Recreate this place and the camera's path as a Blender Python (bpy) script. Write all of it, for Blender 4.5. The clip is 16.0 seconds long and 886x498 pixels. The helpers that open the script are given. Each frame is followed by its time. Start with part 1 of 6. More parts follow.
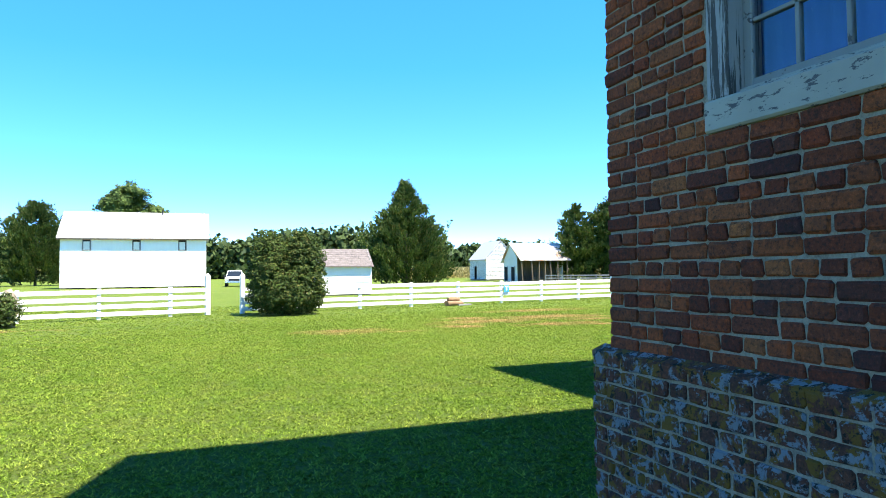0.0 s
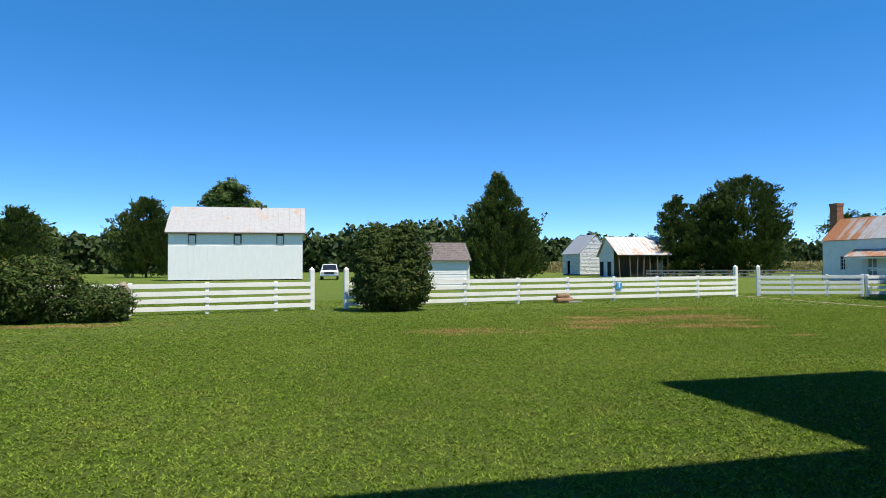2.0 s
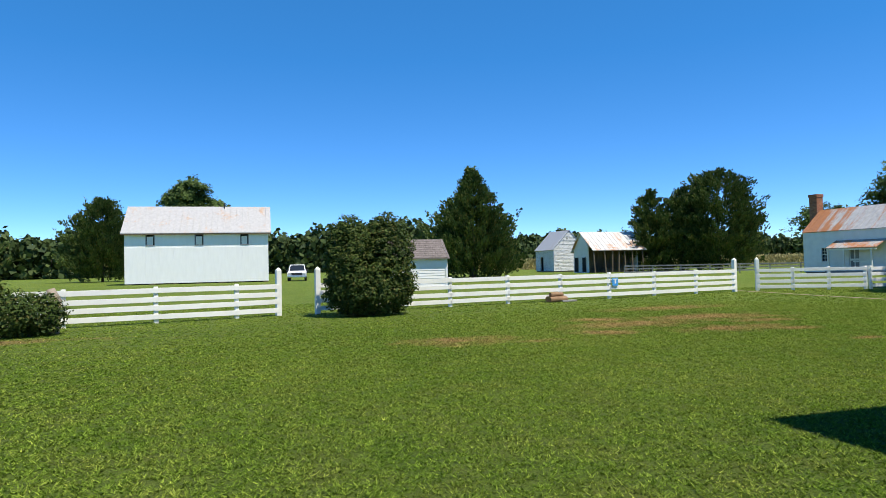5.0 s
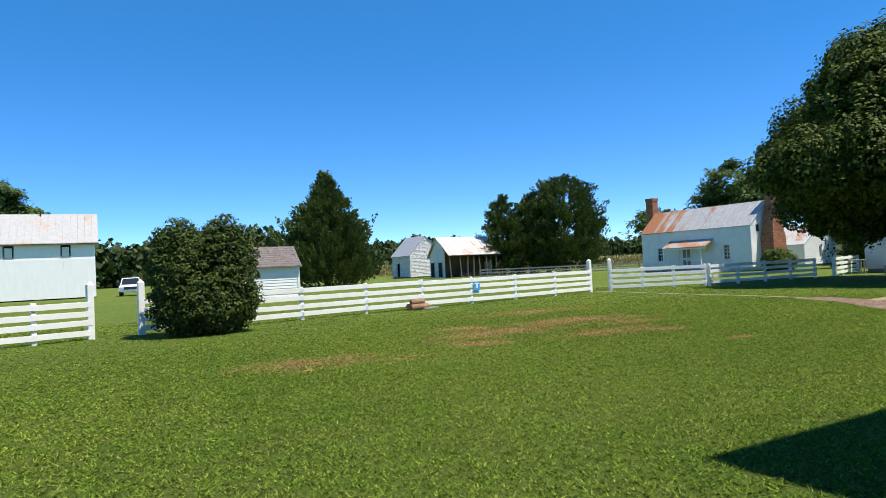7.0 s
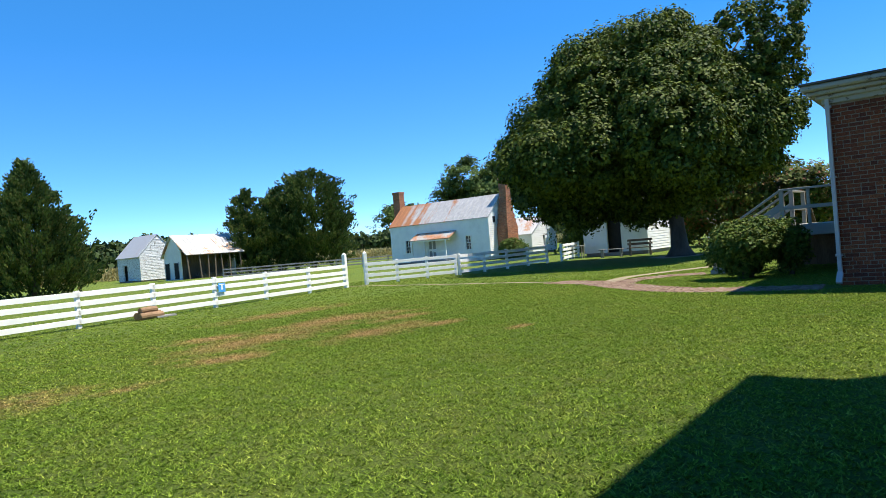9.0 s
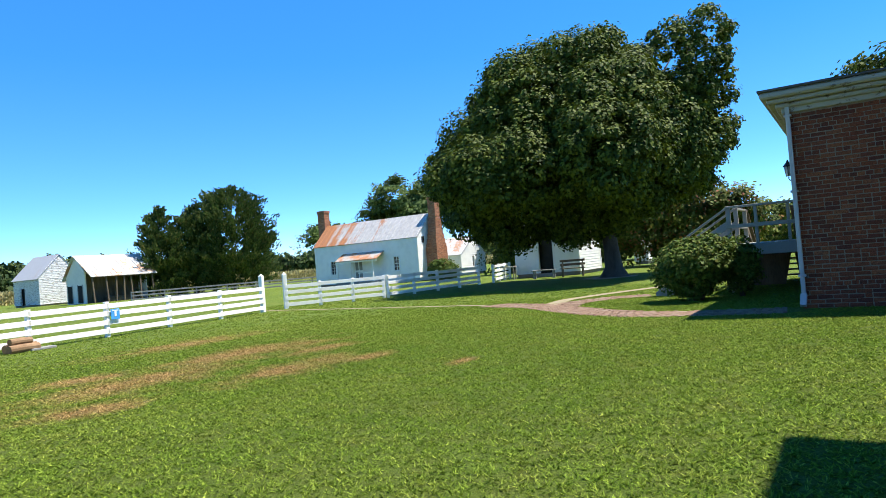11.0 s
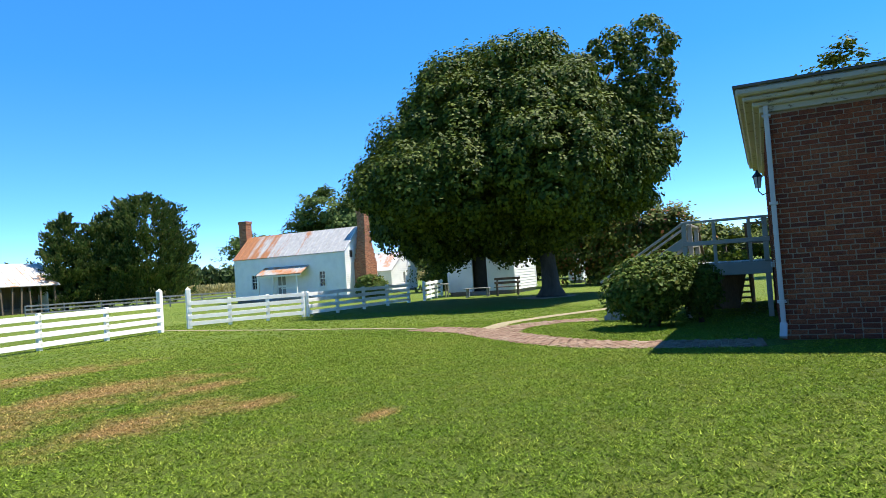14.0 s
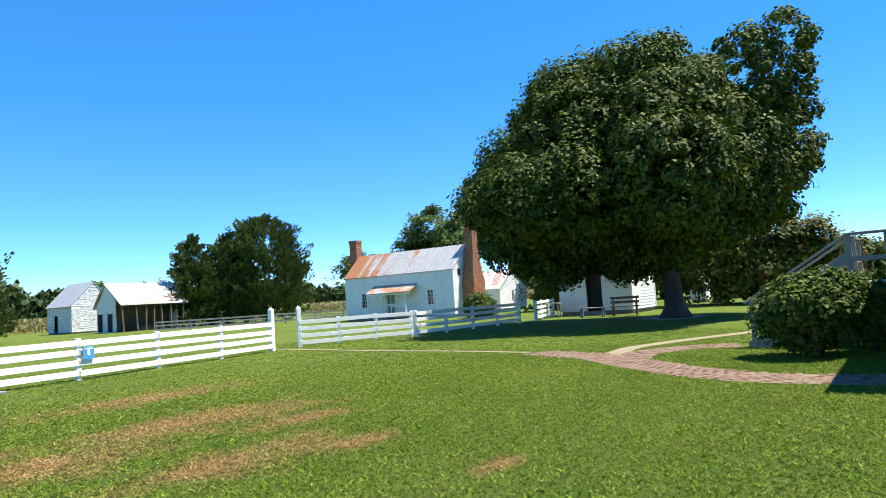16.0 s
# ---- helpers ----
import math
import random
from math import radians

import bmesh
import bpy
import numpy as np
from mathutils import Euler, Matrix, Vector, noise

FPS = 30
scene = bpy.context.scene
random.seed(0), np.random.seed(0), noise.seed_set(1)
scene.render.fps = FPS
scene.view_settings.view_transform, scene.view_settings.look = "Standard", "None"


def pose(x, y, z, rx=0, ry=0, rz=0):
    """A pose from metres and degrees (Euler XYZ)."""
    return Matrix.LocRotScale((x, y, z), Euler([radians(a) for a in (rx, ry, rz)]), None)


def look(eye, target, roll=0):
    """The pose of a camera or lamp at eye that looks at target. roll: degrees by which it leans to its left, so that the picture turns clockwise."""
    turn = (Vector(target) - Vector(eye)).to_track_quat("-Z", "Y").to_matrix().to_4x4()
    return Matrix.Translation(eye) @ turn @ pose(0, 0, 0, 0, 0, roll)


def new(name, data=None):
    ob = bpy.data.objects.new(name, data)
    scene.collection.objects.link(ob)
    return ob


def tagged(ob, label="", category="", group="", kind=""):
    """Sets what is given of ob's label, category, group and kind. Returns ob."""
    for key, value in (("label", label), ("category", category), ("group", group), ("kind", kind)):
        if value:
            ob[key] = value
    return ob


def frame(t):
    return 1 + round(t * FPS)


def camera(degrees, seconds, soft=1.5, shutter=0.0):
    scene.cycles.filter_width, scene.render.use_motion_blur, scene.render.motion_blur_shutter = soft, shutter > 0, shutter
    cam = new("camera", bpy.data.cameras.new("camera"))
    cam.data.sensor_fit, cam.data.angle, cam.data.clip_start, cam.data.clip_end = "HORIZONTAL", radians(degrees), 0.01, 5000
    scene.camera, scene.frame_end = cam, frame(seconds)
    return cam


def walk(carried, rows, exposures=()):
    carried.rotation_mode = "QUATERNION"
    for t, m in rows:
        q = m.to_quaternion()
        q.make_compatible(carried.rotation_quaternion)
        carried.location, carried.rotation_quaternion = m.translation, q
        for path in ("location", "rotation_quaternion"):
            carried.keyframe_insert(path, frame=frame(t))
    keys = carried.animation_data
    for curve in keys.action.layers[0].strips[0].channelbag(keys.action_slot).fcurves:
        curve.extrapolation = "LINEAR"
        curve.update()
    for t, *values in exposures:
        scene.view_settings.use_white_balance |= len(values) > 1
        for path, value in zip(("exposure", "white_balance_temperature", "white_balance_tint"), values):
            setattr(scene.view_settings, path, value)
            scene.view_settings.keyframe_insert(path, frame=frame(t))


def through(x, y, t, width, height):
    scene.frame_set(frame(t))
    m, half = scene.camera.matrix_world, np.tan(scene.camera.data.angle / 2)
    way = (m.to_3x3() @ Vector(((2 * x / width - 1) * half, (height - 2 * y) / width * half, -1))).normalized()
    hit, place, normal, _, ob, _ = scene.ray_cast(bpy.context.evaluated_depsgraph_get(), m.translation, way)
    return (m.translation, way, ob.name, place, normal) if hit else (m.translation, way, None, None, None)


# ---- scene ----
cam = camera(68.1, 16.0, soft=0.7)
PATH = [
    (0, (1.095, -0.053, 1.378), (1.759, 1.619, 1.441), -0.6),
    (0.5, (1.050, 0.284, 1.388), (1.653, 1.978, 1.448), -0.3),
    (1, (0.965, 0.642, 1.385), (1.500, 2.359, 1.444), -0.4),
    (1.5, (0.868, 1.046, 1.381), (1.345, 2.781, 1.435), -0.3),
    (2, (0.787, 1.467, 1.396), (1.227, 3.212, 1.445), -0.3),
    (2.5, (0.690, 1.868, 1.409), (1.106, 3.618, 1.447), -0.3),
    (3, (0.741, 2.300, 1.391), (1.158, 4.051, 1.415), -0.0),
    (5.5, (1.043, 4.270, 1.373), (1.634, 5.969, 1.425), -1.6),
    (6, (1.208, 4.665, 1.370), (1.877, 6.335, 1.425), -1.8),
    (6.5, (1.324, 5.102, 1.372), (2.066, 6.741, 1.428), -2.2),
    (7, (1.528, 5.479, 1.355), (2.415, 7.044, 1.405), -2.7),
    (7.5, (1.711, 5.883, 1.346), (2.795, 7.321, 1.386), -3.4),
    (8, (1.881, 6.258, 1.353), (3.146, 7.538, 1.372), -4.2),
    (8.5, (2.121, 6.559, 1.344), (3.507, 7.708, 1.341), -4.7),
    (9, (2.354, 6.928, 1.327), (3.760, 8.051, 1.321), -4.7),
    (11.5, (3.965, 8.188, 1.300), (5.514, 9.104, 1.346), -4.6),
    (12, (4.242, 8.386, 1.328), (5.807, 9.274, 1.380), -4.4),
    (12.5, (4.595, 8.550, 1.321), (6.179, 9.402, 1.378), -4.2),
    (13, (4.928, 8.714, 1.311), (6.523, 9.544, 1.372), -4.3),
    (13.5, (5.234, 8.848, 1.310), (6.838, 9.661, 1.372), -4.0),
    (14, (5.582, 8.959, 1.317), (7.197, 9.751, 1.383), -3.8),
    (14.5, (5.893, 9.160, 1.321), (7.510, 9.950, 1.397), -3.8),
    (15, (6.134, 9.322, 1.325), (7.748, 10.113, 1.408), -3.6),
    (15.5, (6.347, 9.448, 1.333), (7.939, 10.281, 1.434), -3.6),
    (16, (6.427, 9.603, 1.346), (7.891, 10.640, 1.481), -3.7),
]
EXPOSURES = [(0.0, 1.75), (0.3, 1.25), (0.6, 0.76), (1.0, 0.5), (1.5, 0.42), (6.5, 0.5), (9.0, 0.82), (12.0, 1.04), (16.0, 1.04)]
walk(cam, [(t, look(eye, target, roll)) for t, eye, target, roll in PATH], EXPOSURES)

# ---- sky and sun ----
SUN_DX, SUN_DY = 0.30, -0.35          # the sun stands this far sideways for each metre up
sun_height = math.atan2(1.0, math.hypot(SUN_DX, SUN_DY))
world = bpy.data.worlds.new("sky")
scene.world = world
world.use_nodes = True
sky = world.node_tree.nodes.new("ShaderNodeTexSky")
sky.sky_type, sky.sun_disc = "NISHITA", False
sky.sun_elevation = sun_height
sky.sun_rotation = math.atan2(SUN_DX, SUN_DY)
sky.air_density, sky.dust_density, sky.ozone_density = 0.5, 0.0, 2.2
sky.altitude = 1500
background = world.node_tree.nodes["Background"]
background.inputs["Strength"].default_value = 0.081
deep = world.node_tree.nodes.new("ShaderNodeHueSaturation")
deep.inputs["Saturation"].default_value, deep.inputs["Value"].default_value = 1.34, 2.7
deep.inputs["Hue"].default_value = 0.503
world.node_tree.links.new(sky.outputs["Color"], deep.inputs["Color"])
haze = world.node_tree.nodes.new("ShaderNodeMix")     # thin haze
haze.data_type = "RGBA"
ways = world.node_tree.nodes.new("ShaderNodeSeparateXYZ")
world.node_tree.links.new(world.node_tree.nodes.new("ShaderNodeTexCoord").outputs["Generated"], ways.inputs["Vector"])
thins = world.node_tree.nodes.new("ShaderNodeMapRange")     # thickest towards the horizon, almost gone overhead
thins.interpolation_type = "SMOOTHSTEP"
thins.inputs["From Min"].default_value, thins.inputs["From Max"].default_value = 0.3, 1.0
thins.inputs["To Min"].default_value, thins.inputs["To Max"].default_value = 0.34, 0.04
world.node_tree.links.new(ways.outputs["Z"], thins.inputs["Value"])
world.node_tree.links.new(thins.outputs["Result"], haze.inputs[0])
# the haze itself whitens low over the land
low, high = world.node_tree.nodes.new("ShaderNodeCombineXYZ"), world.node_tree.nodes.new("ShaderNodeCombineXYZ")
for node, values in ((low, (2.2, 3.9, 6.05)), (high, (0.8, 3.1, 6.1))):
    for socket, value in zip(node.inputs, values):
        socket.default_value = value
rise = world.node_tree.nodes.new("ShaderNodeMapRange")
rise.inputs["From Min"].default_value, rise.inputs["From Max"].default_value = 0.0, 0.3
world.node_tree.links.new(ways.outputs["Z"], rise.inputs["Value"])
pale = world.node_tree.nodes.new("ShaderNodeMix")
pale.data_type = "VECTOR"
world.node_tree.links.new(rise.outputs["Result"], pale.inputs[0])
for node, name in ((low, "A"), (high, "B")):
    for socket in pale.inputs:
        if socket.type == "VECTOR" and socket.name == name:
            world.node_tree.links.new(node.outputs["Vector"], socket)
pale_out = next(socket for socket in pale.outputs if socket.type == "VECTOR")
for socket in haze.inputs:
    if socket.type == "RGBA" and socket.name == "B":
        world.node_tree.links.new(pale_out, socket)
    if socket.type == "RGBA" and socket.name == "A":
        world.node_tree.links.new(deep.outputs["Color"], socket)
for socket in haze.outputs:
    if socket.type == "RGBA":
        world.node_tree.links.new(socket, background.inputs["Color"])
sun = new("sun", bpy.data.lights.new("sun", "SUN"))
sun.data.energy, sun.data.angle, sun.data.color = 5.0, radians(0.53), (1.0, 0.95, 0.86)
sun.matrix_world = look((SUN_DX * 60, SUN_DY * 60, 60), (0, 0, 0))


# ---- materials ----
class Nodes:
    """A small helper that strings shader nodes together."""

    def __init__(self, name):
        self.mat = bpy.data.materials.new(name)
        self.mat.use_nodes = True
        self.tree = self.mat.node_tree
        self.bsdf = self.tree.nodes["Principled BSDF"]
        self.out = self.tree.nodes["Material Output"]

    def add(self, kind, **values):
        node = self.tree.nodes.new(kind)
        for key, value in values.items():
            node.inputs[key.replace("_", " ")].default_value = value
        return node

    def link(self, a, b):
        self.tree.links.new(a, b)

    def place(self, scale=(1, 1, 1), world_space=False):
        m = self.add("ShaderNodeMapping")
        m.inputs["Scale"].default_value = scale
        if world_space:
            self.link(self.add("ShaderNodeNewGeometry").outputs["Position"], m.inputs["Vector"])
        else:
            self.link(self.add("ShaderNodeTexCoord").outputs["Object"], m.inputs["Vector"])
        return m.outputs["Vector"]

    def noise(self, at, scale, detail=5.0, rough=0.6, twist=0.0):
        n = self.add("ShaderNodeTexNoise", Scale=scale, Detail=detail, Roughness=rough, Distortion=twist)
        self.link(at, n.inputs["Vector"])
        return n.outputs["Fac"]

    def ramp(self, fac, *stops):
        r = self.add("ShaderNodeValToRGB")
        els = r.color_ramp.elements
        while len(els) < len(stops):
            els.new(0.5)
        for e, (p, c) in zip(els, stops):
            e.position, e.color = p, (*c, 1.0) if len(c) == 3 else c
        self.link(fac, r.inputs["Fac"])
        return r.outputs["Color"]

    def mix(self, fac, a, b, blend="MIX"):
        m = self.tree.nodes.new("ShaderNodeMix")
        m.data_type, m.blend_type = "RGBA", blend
        for socket, value in ((m.inputs["Factor"], fac), (m.inputs["A"], a), (m.inputs["B"], b)):
            if isinstance(value, (int, float)):
                socket.default_value = value
            elif isinstance(value, tuple):
                socket.default_value = (*value, 1.0)
            else:
                self.link(value, socket)
        return m.outputs["Result"]

    def maths(self, op, a, b=0.0, clamp=False):
        m = self.tree.nodes.new("ShaderNodeMath")
        m.operation, m.use_clamp = op, clamp
        for socket, value in zip(m.inputs, (a, b)):
            if isinstance(value, (int, float)):
                socket.default_value = value
            else:
                self.link(value, socket)
        return m.outputs[0]

    def bump(self, height, strength=0.3, distance=0.01):
        b = self.add("ShaderNodeBump", Strength=strength, Distance=distance)
        self.link(height, b.inputs["Height"])
        self.link(b.outputs["Normal"], self.bsdf.inputs["Normal"])

    def finish(self, colour, rough=0.8, metal=0.0, specular=0.4):
        if isinstance(colour, tuple):
            self.bsdf.inputs["Base Color"].default_value = (*colour, 1.0)
        else:
            self.link(colour, self.bsdf.inputs["Base Color"])
        if isinstance(rough, (int, float)):
            self.bsdf.inputs["Roughness"].default_value = rough
        else:
            self.link(rough, self.bsdf.inputs["Roughness"])
        self.bsdf.inputs["Metallic"].default_value = metal
        self.bsdf.inputs["Specular IOR Level"].default_value = specular
        return self.mat


def speckled(name, dark, light, scale=6.0, fine=60.0, rough=0.8, bump=0.3, stretch=(1, 1, 1), metal=0.0, world_space=True):
    """Two-scale colour variation with a fine relief."""
    n = Nodes(name)
    at = n.place(stretch, world_space)
    big, small = n.noise(at, scale), n.noise(at, fine, 3.0)
    both = n.maths("ADD", n.maths("MULTIPLY", big, 0.6), n.maths("MULTIPLY", small, 0.4))
    n.bump(small, bump, 0.006)
    return n.finish(n.ramp(both, (0.32, dark), (0.68, light)), rough, metal)


# dry patches of the lawn: centre and half axes, in metres
DRY = [(4.6, 15.15, 1.0, 0.55), (5.85, 14.5, 0.45, 0.2), (7.6, 15.2, 0.7, 0.4), (8.95, 16.4, 1.4, 0.75), (10.2, 14.7, 1.0, 0.55), (11.2, 14.2, 0.55, 0.25),
       (11.4, 17.1, 1.7, 0.85), (9.0, 17.7, 0.9, 0.5), (12.0, 15.8, 0.8, 0.35), (10.95, 12.4, 0.3, 0.14), (-4.5, 19.2, 2.0, 0.45), (12.6, 20.2, 1.9, 0.6)]


def lawn_colour(n):
    at = n.place(world_space=True)
    pos = n.add("ShaderNodeSeparateXYZ")
    n.link(at, pos.inputs["Vector"])
    broad, middle, fine = n.noise(at, 0.22, 4.0), n.noise(at, 1.7, 6.0, 0.7), n.noise(at, 34.0, 4.0, 0.8)
    green = n.ramp(broad, (0.3, (0.225, 0.35, 0.036)), (0.55, (0.305, 0.425, 0.05)), (0.75, (0.39, 0.485, 0.075)))
    green = n.mix(n.maths("MULTIPLY", n.ramp(middle, (0.42, (0, 0, 0)), (0.7, (1, 1, 1))), 0.55), green, (0.4, 0.4, 0.085))
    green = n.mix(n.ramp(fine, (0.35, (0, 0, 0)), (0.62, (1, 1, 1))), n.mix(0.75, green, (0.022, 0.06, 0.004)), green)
    ragged = n.noise(at, 1.3, 6.0, 0.75)
    dry = None
    for cx, cy, rx, ry in DRY:
        dx = n.maths("DIVIDE", n.maths("SUBTRACT", pos.outputs["X"], cx), rx)
        dy = n.maths("DIVIDE", n.maths("SUBTRACT", pos.outputs["Y"], cy), ry)
        d = n.maths("SQRT", n.maths("ADD", n.maths("MULTIPLY", dx, dx), n.maths("MULTIPLY", dy, dy)))
        d = n.maths("SUBTRACT", 1.4, d)
        dry = d if dry is None else n.maths("MAXIMUM", dry, d)
    dry = n.maths("ADD", n.maths("MULTIPLY", dry, 0.8), n.maths("MULTIPLY", n.maths("SUBTRACT", ragged, 0.5), 3.2))
    dry = n.maths("MULTIPLY", n.maths("MINIMUM", n.maths("MAXIMUM", dry, 0.0), 1.0), 0.88)
    straw = n.ramp(fine, (0.3, (0.36, 0.2, 0.075)), (0.7, (0.68, 0.44, 0.19)))
    return n.mix(dry, green, straw), fine


n = Nodes("lawn")
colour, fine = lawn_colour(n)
n.bump(fine, 0.9, 0.05)
# the ground colour is darker around the walk and lightens with distance
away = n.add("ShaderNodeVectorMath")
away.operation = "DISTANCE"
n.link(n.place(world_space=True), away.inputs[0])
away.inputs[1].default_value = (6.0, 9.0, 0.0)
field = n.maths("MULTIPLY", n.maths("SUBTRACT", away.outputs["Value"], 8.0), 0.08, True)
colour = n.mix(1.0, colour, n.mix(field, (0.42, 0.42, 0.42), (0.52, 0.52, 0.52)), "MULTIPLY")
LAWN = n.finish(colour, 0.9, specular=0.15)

n = Nodes("grass blades")
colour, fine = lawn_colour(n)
vary = n.add("ShaderNodeNewGeometry").outputs["Random Per Island"]
colour = n.mix(1.0, colour, n.ramp(vary, (0.0, (0.4, 0.45, 0.38)), (0.5, (0.75, 0.78, 0.74)), (0.9, (1.05, 1.02, 1.05)), (1.0, (1.6, 1.4, 1.6))), "MULTIPLY")
n.finish(colour, 0.7, specular=0.08)
thin = n.add("ShaderNodeBsdfTranslucent")
n.link(colour, thin.inputs["Color"])
blend = n.add("ShaderNodeMixShader")
blend.inputs["Fac"].default_value = 0.3
n.link(n.bsdf.outputs["BSDF"], blend.inputs[1])
n.link(thin.outputs["BSDF"], blend.inputs[2])
n.link(blend.outputs["Shader"], n.out.inputs["Surface"])
GRASS = n.mat


def leafy(name, dark, light, through=0.25, odd=None):
    n = Nodes(name)
    vary = n.add("ShaderNodeNewGeometry").outputs["Random Per Island"]
    big = n.noise(n.place(world_space=True), 0.45, 3.0)
    c = n.ramp(vary, (0.0, dark), (0.8, light), (1.0, odd or light))
    c = n.mix(1.0, c, n.ramp(big, (0.3, (0.75, 0.8, 0.8)), (0.7, (1.2, 1.15, 1.0))), "MULTIPLY")
    n.finish(c, 0.65, specular=0.15)
    glow = n.add("ShaderNodeBsdfTranslucent")
    n.link(c, glow.inputs["Color"])
    blend = n.add("ShaderNodeMixShader")
    blend.inputs["Fac"].default_value = through
    n.link(n.bsdf.outputs["BSDF"], blend.inputs[1])
    n.link(glow.outputs["BSDF"], blend.inputs[2])
    n.link(blend.outputs["Shader"], n.out.inputs["Surface"])
    return n.mat


LEAF_OAK = leafy("broad leaves", (0.022, 0.042, 0.008), (0.115, 0.148, 0.018), 0.17)
LEAF_FAR = leafy("far leaves", (0.05, 0.085, 0.02), (0.12, 0.17, 0.045), 0.2)
LEAF_WOODS = leafy("distant leaves", (0.022, 0.042, 0.014), (0.075, 0.105, 0.032), 0.12)
LEAF_CEDAR = leafy("cedar sprays", (0.032, 0.06, 0.016), (0.095, 0.138, 0.034), 0.2, (0.15, 0.14, 0.045))
LEAF_DARK = leafy("dark evergreen leaves", (0.022, 0.044, 0.009), (0.072, 0.108, 0.018), 0.15, (0.13, 0.115, 0.03))
BROWN_LOG = speckled("cut brown log", (0.16, 0.09, 0.045), (0.34, 0.21, 0.11), 6, 50, 0.9, 0.4)
LEAF_SHRUB = leafy("shrub leaves", (0.035, 0.07, 0.01), (0.115, 0.17, 0.022), 0.22, (0.18, 0.17, 0.04))
LEAF_RED = leafy("reddening leaves", (0.05, 0.075, 0.012), (0.14, 0.17, 0.03), 0.25, (0.3, 0.1, 0.05))
CORN = leafy("maize", (0.3, 0.25, 0.1), (0.52, 0.43, 0.2), 0.2)
BARK = speckled("bark", (0.03, 0.024, 0.019), (0.1, 0.082, 0.065), 4, 40, 0.95, 0.8, (1, 1, 0.25))
ROOTS = speckled("bare earth and roots", (0.2, 0.16, 0.11), (0.36, 0.3, 0.23), 3, 40, 0.95, 0.5)


def bricky(name, shades, stain=None, amount=0.5, scale=7.0):
    """Fired clay: a shade of its own for each brick, with pits, soot and stains."""
    n = Nodes(name)
    at = n.place(world_space=True)
    vary = n.add("ShaderNodeObjectInfo").outputs["Random"]
    isle = n.add("ShaderNodeNewGeometry").outputs["Random Per Island"]
    both = n.maths("FRACT", n.maths("ADD", vary, isle))
    step = 1.0 / (len(shades) - 1)
    c = n.ramp(both, *[(i * step, s) for i, s in enumerate(shades)])
    grain, blotch = n.noise(at, 110.0, 5.0, 0.75), n.noise(at, 24.0, 6.0, 0.75)
    c = n.mix(n.maths("MULTIPLY", n.ramp(blotch, (0.45, (0, 0, 0)), (0.72, (1, 1, 1))), 0.6), c, (0.04, 0.022, 0.017))
    c = n.mix(n.maths("MULTIPLY", grain, 0.5), c, n.mix(1.0, c, (1.6, 1.5, 1.4), "MULTIPLY"))
    pits = n.noise(at, 62.0, 4.0, 0.7)
    c = n.mix(n.maths("MULTIPLY", n.ramp(pits, (0.53, (0, 0, 0)), (0.6, (1, 1, 1))), 0.55), c, (0.03, 0.02, 0.015))
    c = n.mix(n.maths("MULTIPLY", n.ramp(pits, (0.36, (1, 1, 1)), (0.43, (0, 0, 0))), 0.55), c, n.mix(1.0, c, (1.9, 1.8, 1.7), "MULTIPLY"))
    if stain:
        for k, (tint, low) in enumerate(stain):
            patch = n.noise(at, scale + 4.5 * k, 6.0, 0.72, 0.4)
            c = n.mix(n.maths("MULTIPLY", n.ramp(patch, (low, (0, 0, 0)), (low + 0.045, (1, 1, 1))), amount), c, tint)
    n.bump(n.maths("ADD", grain, n.maths("MULTIPLY", blotch, 1.5)), 0.8, 0.008)
    return n.finish(c, 0.9, specular=0.2)


RED = [(0.2, 0.04, 0.015), (0.29, 0.066, 0.02), (0.06, 0.02, 0.016), (0.29, 0.075, 0.022), (0.11, 0.026, 0.013), (0.2, 0.048, 0.018), (0.31, 0.095, 0.03)]
BRICK = bricky("old red brick", RED)
BRICK_LICHEN = bricky("brick under lichen", [(0.09, 0.032, 0.02), (0.13, 0.045, 0.022), (0.07, 0.03, 0.02)],
                      [((0.17, 0.085, 0.012), 0.49), ((0.2, 0.215, 0.22), 0.53), ((0.02, 0.016, 0.012), 0.56)], 0.9, 9.0)
BRICK_WING = bricky("dull red brick", [(0.19, 0.05, 0.025), (0.25, 0.072, 0.033), (0.12, 0.034, 0.022), (0.21, 0.059, 0.028), (0.29, 0.1, 0.046)])
BRICK_CHIMNEY = bricky("weathered chimney brick", [(0.34, 0.14, 0.075), (0.42, 0.19, 0.1), (0.25, 0.105, 0.065), (0.46, 0.24, 0.14)])
MORTAR = speckled("lime mortar", (0.14, 0.105, 0.07), (0.4, 0.325, 0.225), 12, 110, 0.95, 0.7)
MORTAR_DULL = speckled("dirty mortar", (0.2, 0.155, 0.115), (0.32, 0.26, 0.2), 9, 90, 0.95, 0.5)
PAVER = bricky("paving brick", [(0.2, 0.125, 0.085), (0.245, 0.165, 0.115), (0.165, 0.098, 0.066), (0.26, 0.19, 0.14)], [((0.3, 0.25, 0.18), 0.55)], 0.5, 3.0)
SAND = speckled("sandy bedding", (0.2, 0.17, 0.09), (0.32, 0.26, 0.15), 4, 70, 0.95, 0.5)


